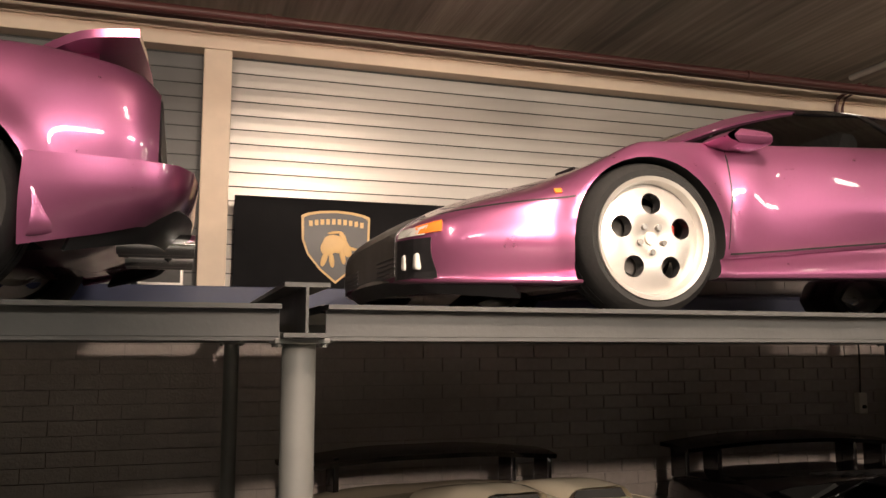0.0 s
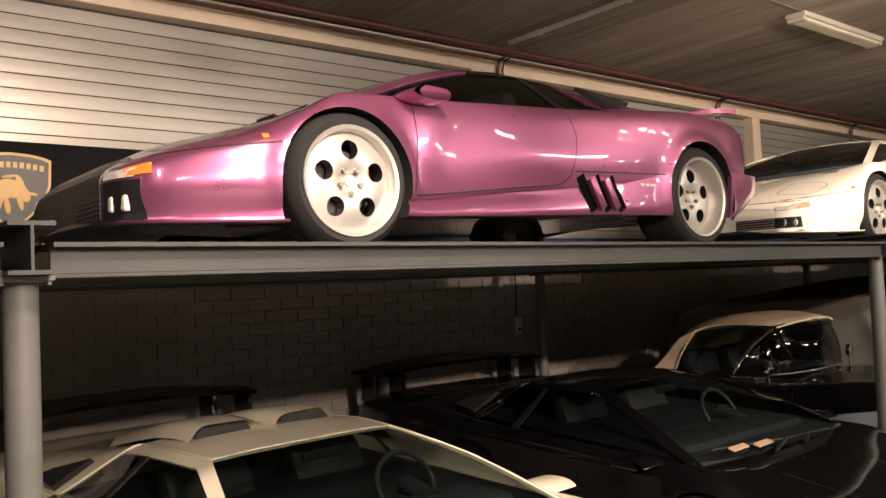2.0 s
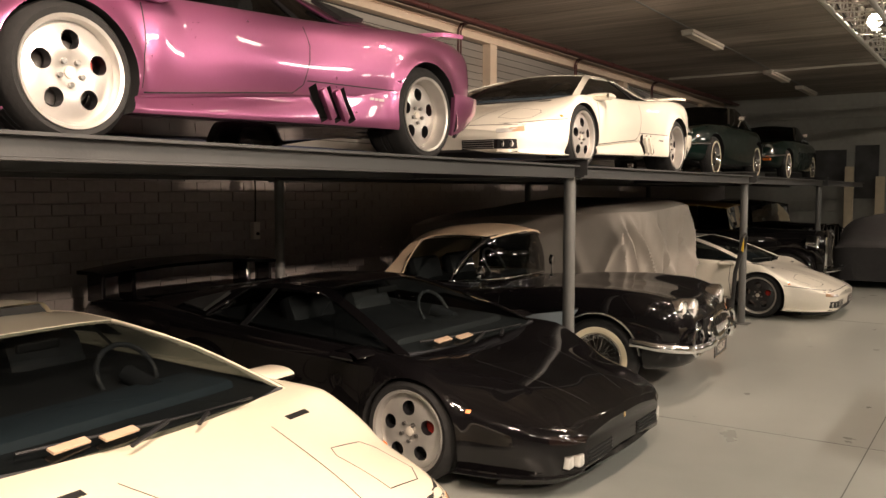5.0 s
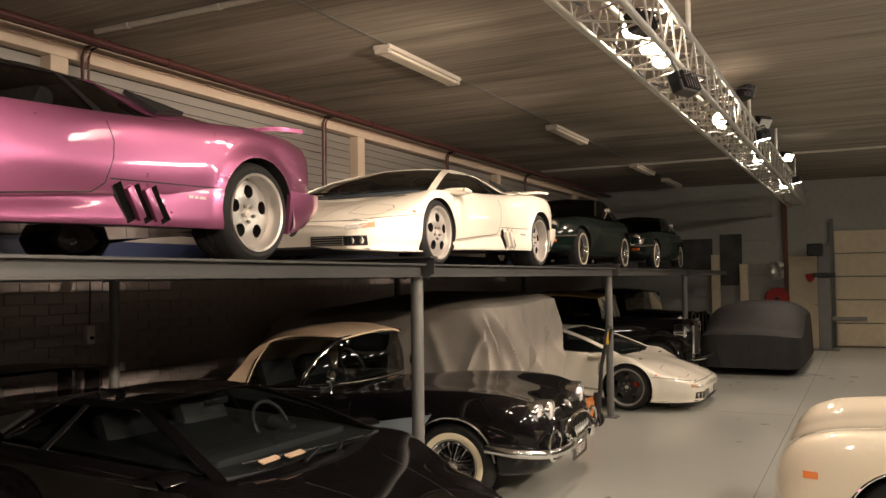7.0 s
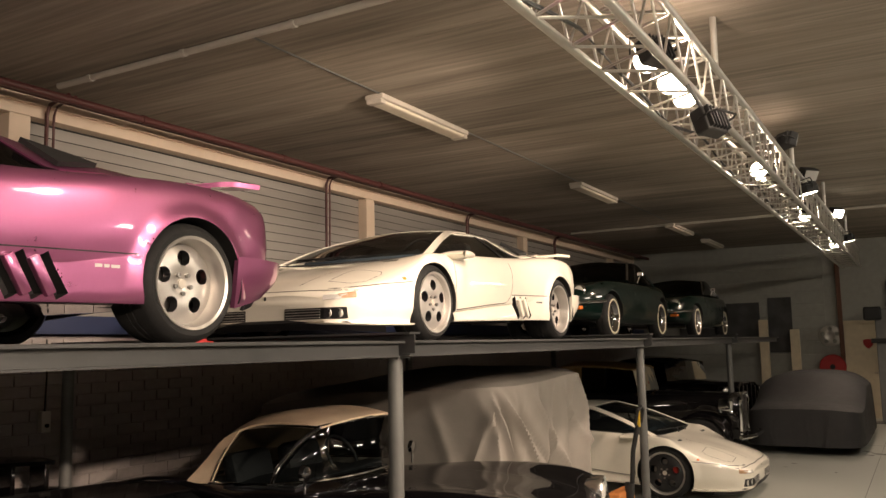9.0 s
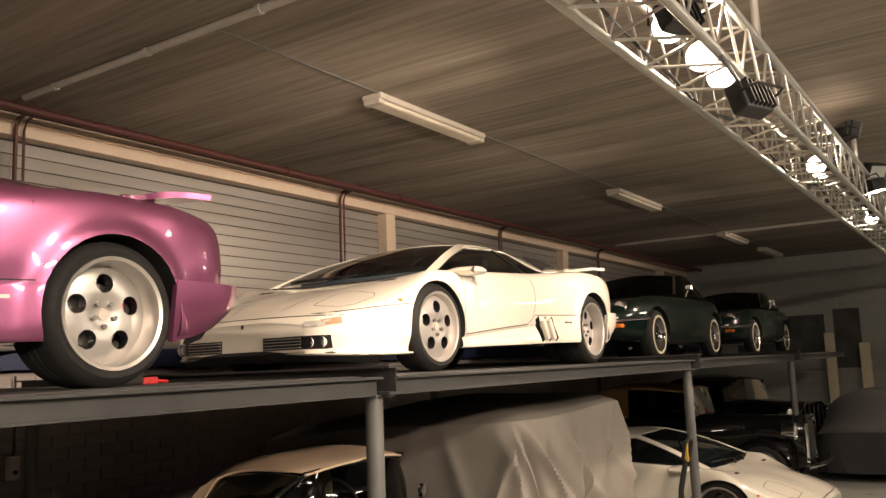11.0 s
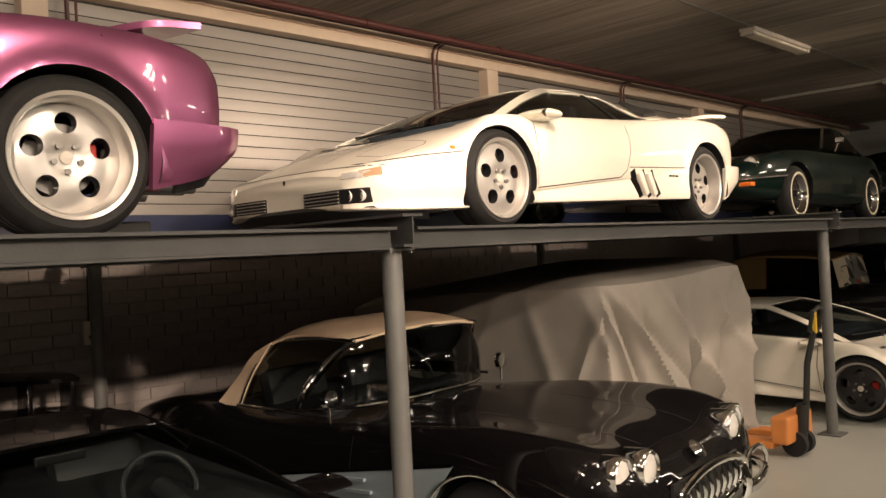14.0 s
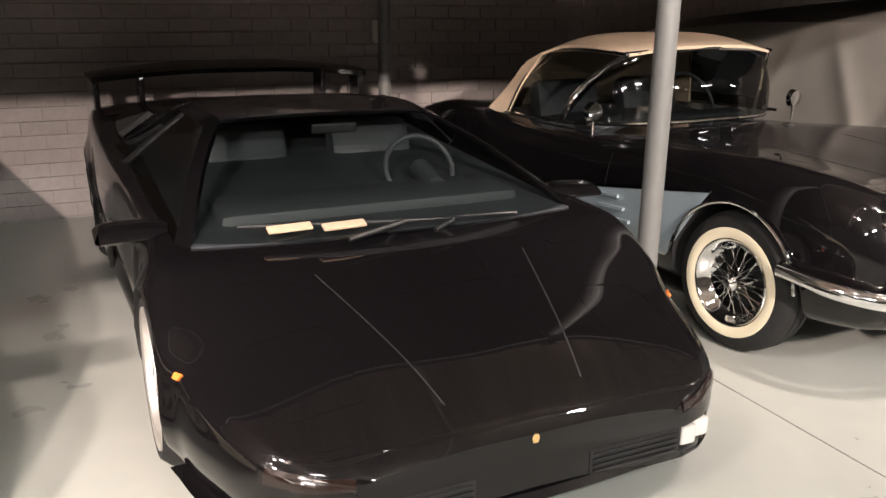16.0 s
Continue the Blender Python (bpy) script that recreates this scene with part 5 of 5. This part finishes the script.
# ---- the long-nosed coupes on the deck ----
def long_nose(x, label):
    car = thing("grand_tourer", label, "car", pose(x, 4.25, DECK_Z), "dark green long-nosed cars")
    table = [(-0.98, 0.2, 0.46, 0.52, 0.56), (-0.92, 0.42, 0.38, 0.58, 0.63), (-0.75, 0.6, 0.3, 0.68, 0.71), (-0.5, 0.71, 0.26, 0.76, 0.77), (0.0, 0.79, 0.23, 0.84, 0.84), (0.6, 0.81, 0.21, 0.86, 0.90), (1.1, 0.815, 0.2, 0.86, 0.92), (1.9, 0.825, 0.2, 0.86, 0.93), (2.5, 0.82, 0.22, 0.86, 0.9), (3.0, 0.76, 0.28, 0.77, 0.83), (3.4, 0.6, 0.36, 0.62, 0.7), (3.6, 0.45, 0.42, 0.52, 0.58)]
    me, tree = car_hull(table, ((0, 0.325), (2.5, 0.325)), 0.55, GREEN, round_ring)
    part("body", me, None, car)
    cab = [[(1.0, -0.66, 0.9), (0.9, 0, 0.94), (1.0, 0.66, 0.9)], [(1.42, -0.54, 1.2), (1.32, 0, 1.24), (1.42, 0.54, 1.2)]]
    part("windscreen", sheet(cab, k=4), GLASS, car, smooth=True).visible_shadow = False
    roof = [[(1.40, -0.55, 1.2), (1.34, 0, 1.25), (1.40, 0.55, 1.2)], [(1.8, -0.56, 1.22), (1.8, 0, 1.27), (1.8, 0.56, 1.22)], [(2.4, -0.52, 1.13), (2.4, 0, 1.18), (2.4, 0.52, 1.13)], [(3.2, -0.42, 0.82), (3.2, 0, 0.86), (3.2, 0.42, 0.82)]]
    part("roof", sheet(roof, k=4, thick=0.02), GREEN, car, smooth=True)
    for s in (1, -1):
        q = lambda pts: [(a, s * b, c) for a, b, c in pts]
        part("side_window", sheet([q([(1.02, 0.68, 0.89), (1.7, 0.72, 0.9), (2.5, 0.66, 0.9)]), q([(1.42, 0.55, 1.19), (1.8, 0.565, 1.215), (2.4, 0.525, 1.12)])], k=4), GLASS, car, smooth=True).visible_shadow = False
        part("screen_pillar", pipe(bmesh.new(), q([(0.99, 0.68, 0.89), (1.42, 0.555, 1.205)]), 0.02, 8), CHROME, car, smooth=True)
        part("rear_quarter", sheet([q([(2.42, 0.52, 1.13), (3.2, 0.42, 0.82)]), q([(2.48, 0.68, 0.9), (3.1, 0.64, 0.76)])], k=3, thick=0.02), GREEN, car)
        lamp_unit(car, -0.70, s * 0.52, 0.66, 0.085)
        part("indicator", box(bmesh.new(), (-0.88, s * 0.5 - 0.11, 0.41), (-0.76, s * 0.5 + 0.11, 0.46), 0.015), AMBER, car, "orange front indicator")
        part("bumper", pipe(bmesh.new(), catmull([(-0.35, s * 0.78, 0.53), (-0.7, s * 0.66, 0.51), (-0.9, s * 0.45, 0.5), (-0.98, s * 0.2, 0.5)], 4), 0.022, 8), CHROME, car, smooth=True)
        part("door_mirror", box(bmesh.new(), (1.1, s * 0.86 - 0.05, 0.96), (1.14, s * 0.86 + 0.05, 1.03), 0.012), CHROME, car)
        part("mirror_stem", tube(bmesh.new(), (1.12, s * 0.80, 0.86), (1.12, s * 0.85, 0.97), 0.008, 6), CHROME, car)
        part("door_joint", seam(tree, "s" if s > 0 else "p", [(1.05, 0.88), (1.02, 0.4), (1.9, 0.38), (2.0, 0.86)], 0.006), DARK, car)
        wire_wheel(car, 0.0, s * 0.69, 0.325, 0.16, True, 0.215, (0.012, 0.035))
        wire_wheel(car, 2.5, s * 0.69, 0.325, 0.16, True, 0.215, (0.012, 0.035))
    part("air_intake", panel(tree, "f", [(-0.3, 0.48), (0.3, 0.48), (0.3, 0.58), (-0.3, 0.58)], 0.004, 6), DARK, car)
    part("intake_bar", pipe(bmesh.new(), [(-0.99, -0.3, 0.53), (-1.01, 0, 0.53), (-0.99, 0.3, 0.53)], 0.012, 6), CHROME, car)


long_nose(12.95, "dark green long-nosed coupe with wire wheels on the deck")
long_nose(18.05, "dark green long-nosed coupe further along the deck")


# ---- cars under covers ----
def cover(name, label, mat, x0, x1, y0, y1, top, folds, m=None, nu=110, nv=110, hem=0.08, pleats=None, square=8):
    """A cloth over a boxy thing: top(s, t) is the height inside the footprint; the sides fall in folds."""
    bm = bmesh.new()
    rim = 0.10 if pleats else 0.06
    grid = []
    for i in range(nu + 1):
        row = []
        for j in range(nv + 1):
            a, b = -1 + 2 * i / nu, -1 + 2 * j / nv
            d = max(abs(a), abs(b))
            k = min(1, d / 0.6)
            drop = max(0.0, (d - 0.6) / 0.4)
            ang = math.atan2(b, a)
            ca, cb = (a / d, b / d) if d > 0 else (1.0, 0.0)
            rr = (abs(ca) ** square + abs(cb) ** square) ** (-1 / square)
            px, py = ca * rr * k, cb * rr * k
            h = top(px, py)
            n = noise.noise((a * 2.3, b * 2.3, 1.7))
            arc = ang + 0.12 * n
            crease = (1 - abs(math.sin(arc * 4.5 + 0.9 * n))) ** 3 + 0.6 * (1 - abs(math.sin(arc * 7.5 + 1.1))) ** 4
            fold = folds * (drop ** 0.45) * (crease * 0.8 + math.sin(arc * 27) * 0.16 + n * 0.5)
            if pleats:
                along = (px + 1) * (x1 - x0) / 2 if abs(cb) > abs(ca) else (py + 1) * (y1 - y0) / 2
                fold = 0.03 * n * drop
                for p0, lean, wide, amp in pleats[int(abs(cb) > abs(ca))]:
                    d = abs((along - p0) * math.cos(lean) - drop * h * math.sin(lean))
                    fold += 1.5 * amp * min(1, drop * 4) * math.exp(-(d / wide) ** 1.3)
            ease = min(1, drop * 3)
            z = h - rim * (k ** 7) - (h - rim - hem) * (drop ** 1.05) + 0.02 * n * (1 - drop)
            fx, fy = px * (1 + fold + 0.03 * drop), py * (1 + fold + 0.03 * drop)
            row.append(bm.verts.new(((x0 + x1) / 2 + fx * (x1 - x0) / 2, (y0 + y1) / 2 + fy * (y1 - y0) / 2, z)))
        grid.append(row)
    for a, b in zip(grid, grid[1:]):
        for j in range(nv):
            bm.faces.new((a[j], a[j + 1], b[j + 1], b[j]))
    return solid(name, bm, mat, label, "covered car", m, smooth=True)


rnd = random.Random(5)
pleat_side = [(0.0, a, 0.05, 0.03) for a in (0.1, 0.35)] + [(rnd.uniform(0.2, 2.8), rnd.uniform(-0.5, 0.5), rnd.uniform(0.03, 0.08), rnd.uniform(-0.03, 0.03)) for _ in range(9)]
pleat_front = [(0.0, 0.08, 0.06, 0.05), (0.02, 0.24, 0.045, 0.05), (0.05, 0.42, 0.04, -0.04), (0.1, 0.62, 0.05, 0.05), (0.15, 0.80, 0.06, -0.03), (2.15, -0.1, 0.05, 0.04), (2.1, -0.35, 0.05, -0.03)] + [(rnd.uniform(0.4, 1.9), rnd.uniform(-0.2, 0.7), rnd.uniform(0.03, 0.07), rnd.uniform(-0.035, 0.035)) for _ in range(8)]
cover("covered_car", "tall vintage car under a creased grey dust sheet", GREYCLOTH, 8.28, 10.62, 3.06, 6.0, lambda a, b: 1.60 - 0.20 * max(0, b * 0.9) ** 1.3 + 0.05 * math.exp(-((a - 0.6) ** 2) / 0.3) - 0.05 * (1 - max(0, -b)) * max(0, -a), 0.12, None, 170, 170, 0.12, (pleat_side, pleat_front), 11)
cover("covered_car", "low car under a black stretch cover", BLACKCLOTH, 16.3, 20.6, 0.62, 2.4, lambda a, b: 0.80 + 0.48 * math.exp(-(max(0, abs(a - 0.15) - 0.25) / 0.3) ** 2) * (1 - 0.25 * abs(b) ** 3) - 0.08 * abs(b) ** 4, 0.012, hem=0.14)


# ---- vintage cars in the dark ----
def vintage(m, mat, label, roof_mat, long=1.0, light_roof=False):
    car = thing("vintage_car", label, "car", m)
    hull = [(-0.5, 0.34, 0.35, 0.95, 1.0), (-0.45, 0.36, 0.35, 1.0, 1.05), (0.2, 0.42, 0.35, 1.02, 1.06), (0.9, 0.62, 0.34, 1.03, 1.08), (1.1, 0.68, 0.34, 1.03, 1.08), (2.3, 0.70, 0.34, 1.02, 1.06), (3.0, 0.6, 0.38, 0.95, 1.0), (3.3, 0.5, 0.45, 0.8, 0.85)]
    part("body", to_mesh(loft(hull, round_ring, 0.08, 2), mat, True), None, car)
    roof = [[(1.05, -0.6, 1.44), (1.0, 0, 1.5), (1.05, 0.6, 1.44)], [(1.7, -0.62, 1.5), (1.7, 0, 1.56), (1.7, 0.62, 1.5)], [(2.4, -0.58, 1.45), (2.45, 0, 1.51), (2.4, 0.58, 1.45)], [(2.75, -0.55, 1.02), (2.85, 0, 1.04), (2.75, 0.55, 1.02)]]
    part("roof", sheet(roof, k=4, thick=0.02), roof_mat, car, smooth=True)
    part("windscreen", sheet([[(0.98, -0.6, 1.06), (0.95, 0, 1.07), (0.98, 0.6, 1.06)], [(1.06, -0.59, 1.43), (1.02, 0, 1.48), (1.06, 0.59, 1.43)]], k=3), GLASS, car)
    for s in (1, -1):
        part("rear_side", sheet([[(1.95, s * 0.63, 1.05), (1.95, s * 0.61, 1.48)], [(2.75, s * 0.58, 1.03), (2.42, s * 0.57, 1.45)]], k=3, thick=0.015), roof_mat, car)
        part("side_window", sheet([[(1.0, s * 0.63, 1.06), (1.08, s * 0.6, 1.44)], [(1.93, s * 0.645, 1.05), (1.93, s * 0.615, 1.48)]], k=2), GLASS, car)
        arc = np.linspace(-0.15, math.pi + 0.35, 14)
        rows = [[(-0.42 * math.cos(t), s * v, 0.36 + 0.40 * math.sin(t) - dz) for t in arc] for v, dz in ((0.42, 0.0), (0.55, -0.02), (0.7, 0.0), (0.78, 0.05))]
        part("front_wing", sheet(rows, k=2, thick=0.012), mat, car, smooth=True)
        rows = [[(2.5 - 0.44 * math.cos(t), s * v, 0.36 + 0.42 * math.sin(t) - dz) for t in np.linspace(-0.1, math.pi + 0.1, 14)] for v, dz in ((0.5, 0.0), (0.65, -0.02), (0.78, 0.03))]
        part("rear_wing", sheet(rows, k=2, thick=0.012), mat, car, smooth=True)
        part("running_board", box(bmesh.new(), (0.38, s * 0.66 - 0.12, 0.33), (2.1, s * 0.66 + 0.12, 0.37), 0.012), DARK, car)
        lamp_unit(car, -0.42, s * 0.48, 0.86, 0.11)
        wire_wheel(car, 0.0, s * 0.68, 0.355, 0.15, False, 0.24)
        wire_wheel(car, 2.5, s * 0.68, 0.355, 0.15, False, 0.24)
    part("radiator_shell", pipe(bmesh.new(), [(-0.52, -0.3, 0.42), (-0.53, -0.3, 0.95), (-0.53, -0.2, 1.04), (-0.53, 0.2, 1.04), (-0.53, 0.3, 0.95), (-0.52, 0.3, 0.42)], 0.03, 8), CHROME, car, "chrome radiator shell", True)
    for k in range(9):
        v = -0.24 + 0.06 * k
        part("radiator_slat", box(bmesh.new(), (-0.53, v - 0.008, 0.44), (-0.515, v + 0.008, 1.0)), CHROME if k % 2 else DISC, car)
    part("bumper", pipe(bmesh.new(), catmull([(-0.6, -0.75, 0.42), (-0.72, -0.4, 0.42), (-0.74, 0, 0.42), (-0.72, 0.4, 0.42), (-0.6, 0.75, 0.42)], 4), 0.03, 8), CHROME, car, smooth=True)


vintage(pose(15.4, 2.75, 0, 0, 0, 90), BLACK, "dark vintage open car with a raised tan hood", TAN)
vintage(pose(18.9, 3.2, 0, 0, 0, 62), BLACK, "black vintage saloon with a chrome radiator", BLACK)

# ---- things against the wall and in the aisle ----
banner = solid("wall_banner", box(bmesh.new(), (0.54, 6.22, 2.22), (2.3, 6.24, 2.88), 0.003), BANNER, "black banner with a gold shield emblem", "banner")


def shield(scale, dy):
    bm = bmesh.new()
    half = [(0.0, 0.27), (0.12, 0.262), (0.21, 0.245), (0.255, 0.225), (0.25, 0.05), (0.21, -0.06), (0.12, -0.17), (0.0, -0.27)]
    pts = [(x * scale, z * scale) for x, z in half] + [(-x * scale, z * scale) for x, z in reversed(half[1:-1])]
    a = [bm.verts.new((x, -dy, z)) for x, z in pts]
    b = [bm.verts.new((x, 0.0, z)) for x, z in pts]
    bm.faces.new(a)
    for i in range(len(a)):
        bm.faces.new((a[i], a[(i + 1) % len(a)], b[(i + 1) % len(a)], b[i]))
    return bm


SH = pose(1.27, 6.219, 2.53)
for sc, dy, mat in ((1.0, 0.004, GOLD), (0.93, 0.007, GREY2)):
    ob = part("shield", shield(sc, dy), mat, banner, "gold-edged grey shield")
    ob.matrix_local = SH
for k in range(10):
    ob = part("letter_bar", box(bmesh.new(), (-0.20 + 0.042 * k, -0.010, 0.165 - 0.0009 * (k - 4.5) ** 2), (-0.20 + 0.042 * k + 0.026, -0.006, 0.205 - 0.0009 * (k - 4.5) ** 2)), GOLD, banner)
    ob.matrix_local = SH
# an animal-shaped plain emblem of rounded lobes
for x, z, a, b, ang in ((0.0, 0.02, 0.10, 0.065, 15), (-0.06, -0.01, 0.055, 0.06, 0), (-0.085, -0.09, 0.022, 0.06, 18), (-0.03, -0.10, 0.02, 0.055, -8), (0.05, -0.07, 0.02, 0.06, -12), (0.08, -0.02, 0.035, 0.055, -20), (0.115, -0.01, 0.05, 0.012, 10), (-0.01, 0.105, 0.055, 0.011, -8), (0.05, 0.075, 0.02, 0.045, -30)):
    bm = bmesh.new()
    bmesh.ops.create_uvsphere(bm, u_segments=14, v_segments=8, radius=1.0)
    bmesh.ops.transform(bm, matrix=pose(x, -0.010, z, 0, ang, 0) @ Matrix.Diagonal((a, 0.006, b, 1)), verts=bm.verts)
    part("emblem", bm, GOLD, banner, smooth=True).matrix_local = SH
for x in (-0.28, 0.06):
    f = thing("framed_picture", "small framed picture leaning on the sill", "picture", pose(x, 6.2, 2.22))
    part("frame", box(bmesh.new(), (-0.15, 0, 0), (0.15, 0.03, 0.22), 0.006), ALLOY, f)
    part("print", box(bmesh.new(), (-0.13, -0.003, 0.02), (0.13, 0.001, 0.2)), POSTERART, f)
box_sw = thing("wall_switch", "white switch box with a cable on the block wall", "switch", pose(5.955, 6.2, 1.316))
part("case", box(bmesh.new(), (-0.045, -0.03, -0.09), (0.045, 0.03, 0.09), 0.01), SWITCH, box_sw)
part("knob", tube(bmesh.new(), (0, -0.05, -0.03), (0, -0.03, -0.03), 0.016, 12), DARK, box_sw)
part("cable", pipe(bmesh.new(), [(0, 0.0, 0.09), (0.01, 0.0, 0.4), (0.0, 0.0, 0.7)], 0.008, 6), DARK, box_sw)

jack = thing("pallet_jack", "orange pallet jack with a black and yellow handle", "pallet jack", pose(10.15, 2.5, 0, 0, 0, 90))
part("handle", pipe(bmesh.new(), [(-0.06, 0, 0.2), (-0.10, 0, 0.75), (-0.16, 0, 1.0)], 0.025, 10), DARK, jack)
part("grip", pipe(bmesh.new(), [(-0.16, 0, 1.0), (-0.17, 0.1, 1.03), (-0.20, 0.1, 1.18), (-0.21, 0, 1.21), (-0.20, -0.1, 1.18), (-0.17, -0.1, 1.03), (-0.16, 0, 1.0)], 0.018, 8), DARK, jack)
part("grip_stripe", box(bmesh.new(), (-0.19, -0.015, 1.0), (-0.16, 0.015, 1.17), 0.004), YELLOW, jack, "yellow stripe")
for s in (1, -1):
    part("fork", box(bmesh.new(), (0.1, s * 0.19 - 0.075, 0.08), (1.2, s * 0.19 + 0.075, 0.14), 0.012), ORANGE, jack)
    part("wheel", tube(bmesh.new(), (0.0, s * 0.07 - 0.03, 0.1), (0.0, s * 0.07 + 0.03, 0.1), 0.1, 24), RUBBER, jack)
part("frame", box(bmesh.new(), (-0.02, -0.26, 0.12), (0.12, 0.26, 0.34), 0.02), ORANGE, jack)
part("pump", tube(bmesh.new(), (-0.02, 0, 0.12), (-0.05, 0, 0.42), 0.05, 14), DARK, jack)

# end wall: door, gate, lift column, posters, reel
door = thing("door_1", "cream steel door with a red shield plate", "door", pose(EAST - 0.03, 0.9, 0), kind="structure")
part("leaf", box(bmesh.new(), (-0.02, -0.36, 0.0), (0.0, 0.42, 2.2), 0.004), DOORCREAM, door)
part("lintel", box(bmesh.new(), (-0.08, -0.44, 2.2), (0.0, 0.5, 2.28), 0.004), DOORCREAM, door)
part("jamb", box(bmesh.new(), (-0.1, 0.42, 0.0), (0.0, 0.52, CEIL - 0.3), 0.004), WOOD, door)
part("door_handle", pipe(bmesh.new(), [(-0.02, -0.28, 1.05), (-0.07, -0.28, 1.05), (-0.07, -0.17, 1.05)], 0.01, 8), CHROME, door)
ob = part("shield", shield(0.42, 0.006), REDHOSE, door, "red shield plate")
ob.matrix_local = pose(-0.024, -0.08, 1.72, 0, 0, -90)
gate = thing("door_2", "white sectional garage door", "garage door", pose(EAST - 0.05, -1.6, 0), kind="structure")
for k in range(5):
    part("panel", box(bmesh.new(), (-0.03, -1.7, 0.02 + 0.58 * k), (0.03, 1.85, 0.58 + 0.58 * k), 0.012), DOORCREAM, gate)
part("rail", box(bmesh.new(), (-0.08, 1.86, 0), (-0.02, 1.95, 3.2)), STEEL, gate)
lift = thing("lift_column", "grey steel column of a car lift", "car lift", pose(22.3, 0.45, 0))
part("column", box(bmesh.new(), (-0.12, -0.14, 0.02), (0.12, 0.14, 2.5), 0.02), STEEL, lift)
part("base_plate", box(bmesh.new(), (-0.25, -0.3, 0.0), (0.25, 0.3, 0.02), 0.004), STEEL, lift)
part("carriage", box(bmesh.new(), (-0.2, -0.24, 1.75), (0.2, 0.24, 1.85), 0.02), DARK, lift)
part("motor", box(bmesh.new(), (-0.18, 0.0, 2.25), (0.1, 0.36, 2.55), 0.04), DARK, lift)
part("arm", box(bmesh.new(), (-0.06, -0.9, 0.7), (0.06, -0.14, 0.8), 0.02), STEEL, lift)
solid("wall_poster", box(bmesh.new(), (EAST - 0.04, 2.45, 1.55), (EAST - 0.025, 3.0, 2.9)), POSTERART, "dark car poster on the end wall", "poster")
solid("wall_poster", box(bmesh.new(), (EAST - 0.04, 3.2, 1.9), (EAST - 0.025, 5.2, 2.8)), POSTERART, "wide dark poster on the end wall", "poster")
for y in (3.05, 2.35):
    solid("white_pillar", box(bmesh.new(), (22.9, y - 0.1, 0), (23.05, y + 0.1, 2.35 if y > 3 else 2.1), 0.01), DOORCREAM, "slim white painted pillar before the end wall", "pillar")
rim = thing("display_wheel", "silver five-hole wheel rim hung on the wall", "wheel rim", pose(EAST - 0.06, 1.62, 1.93, 0, 0, -90))
WRIM = rim_mesh()
ob = part("rim", WRIM, None, rim)
ob.scale = (1.12, 1.0, 1.12)
reel = thing("hose_reel", "red hose reel on the end wall", "hose reel", pose(EAST - 0.15, 1.6, 1.2, 0, 0, -90))
part("drum", lathe(bmesh.new(), [(0, -0.1), (0.27, -0.1), (0.29, -0.08), (0.29, -0.06), (0.2, -0.05), (0.2, 0.05), (0.29, 0.06), (0.29, 0.1), (0, 0.1)], 32), REDHOSE, reel, smooth=True)
part("hub", lathe(bmesh.new(), [(0, -0.13), (0.05, -0.13), (0.06, -0.1)], 16), DARK, reel)
part("bracket", box(bmesh.new(), (-0.04, 0.1, -0.3), (0.04, 0.15, 0.1)), DARK, reel)
crate = solid("yellow_box", box(bmesh.new(), (-0.2, -0.15, 0), (0.2, 0.15, 0.16), 0.02), YELLOW, "small yellow plastic box on the floor", "box", pose(16.6, 2.95, 0, 0, 0, 20))
charger = thing("battery_charger", "black battery charger on the deck with red clamps", "charger", pose(5.15, 3.75, DECK_Z))
part("case", box(bmesh.new(), (-0.16, -0.08, 0), (0.1, 0.08, 0.1), 0.012), DARK, charger)
part("clamp", box(bmesh.new(), (0.12, -0.05, 0), (0.22, -0.02, 0.04), 0.008), REDHOSE, charger)
part("lead", pipe(bmesh.new(), catmull([(0.1, 0, 0.05), (0.2, 0.05, 0.02), (0.3, -0.02, 0.012), (0.2, -0.04, 0.02)], 4), 0.009, 6), REDHOSE, charger)

# ---- painted blocks of the lower north wall ----
BL, BH = 0.30, 0.10
face = 6.25
structure("wall_base", (WEST, face + 0.014, 0), (EAST, WALL + 0.118, 2.04), MORTAR, "grey mortar behind the wall blocks", "wall")
bm = box(bmesh.new(), (0.004, 0, 0.004), (BL - 0.004, 0.05, BH - 0.004), 0.004)
brick_me = to_mesh(bm, BRICK, name="brick")
rest = bmesh.new()
count = 0
for r in range(20):
    for c in range(78):
        x = -3.0 + BL * c + (BL / 2 if r % 2 else 0)
        z = 0.02 + BH * r
        dy = 0.003 * math.sin(c * 12.9 + r * 78.2)
        if 2.4 < x < 7.4 and 0.55 < z < 1.9 and count < 300:
            ob = part("brick", brick_me, None, wall_north)
            ob.location = (x, face + dy, z)
            count += 1
        else:
            a = [rest.verts.new((x + px, face + dy + py, z + pz)) for py in (0, 0.05) for px, pz in ((0.004, 0.004), (BL - 0.004, 0.004), (BL - 0.004, BH - 0.004), (0.004, BH - 0.004))]
            for f in ((0, 1, 2, 3), (0, 4, 5, 1), (1, 5, 6, 2), (2, 6, 7, 3), (3, 7, 4, 0)):
                rest.faces.new([a[i] for i in f])
tagged(part("bricks", rest, BRICK, wall_north), kind="stuff")
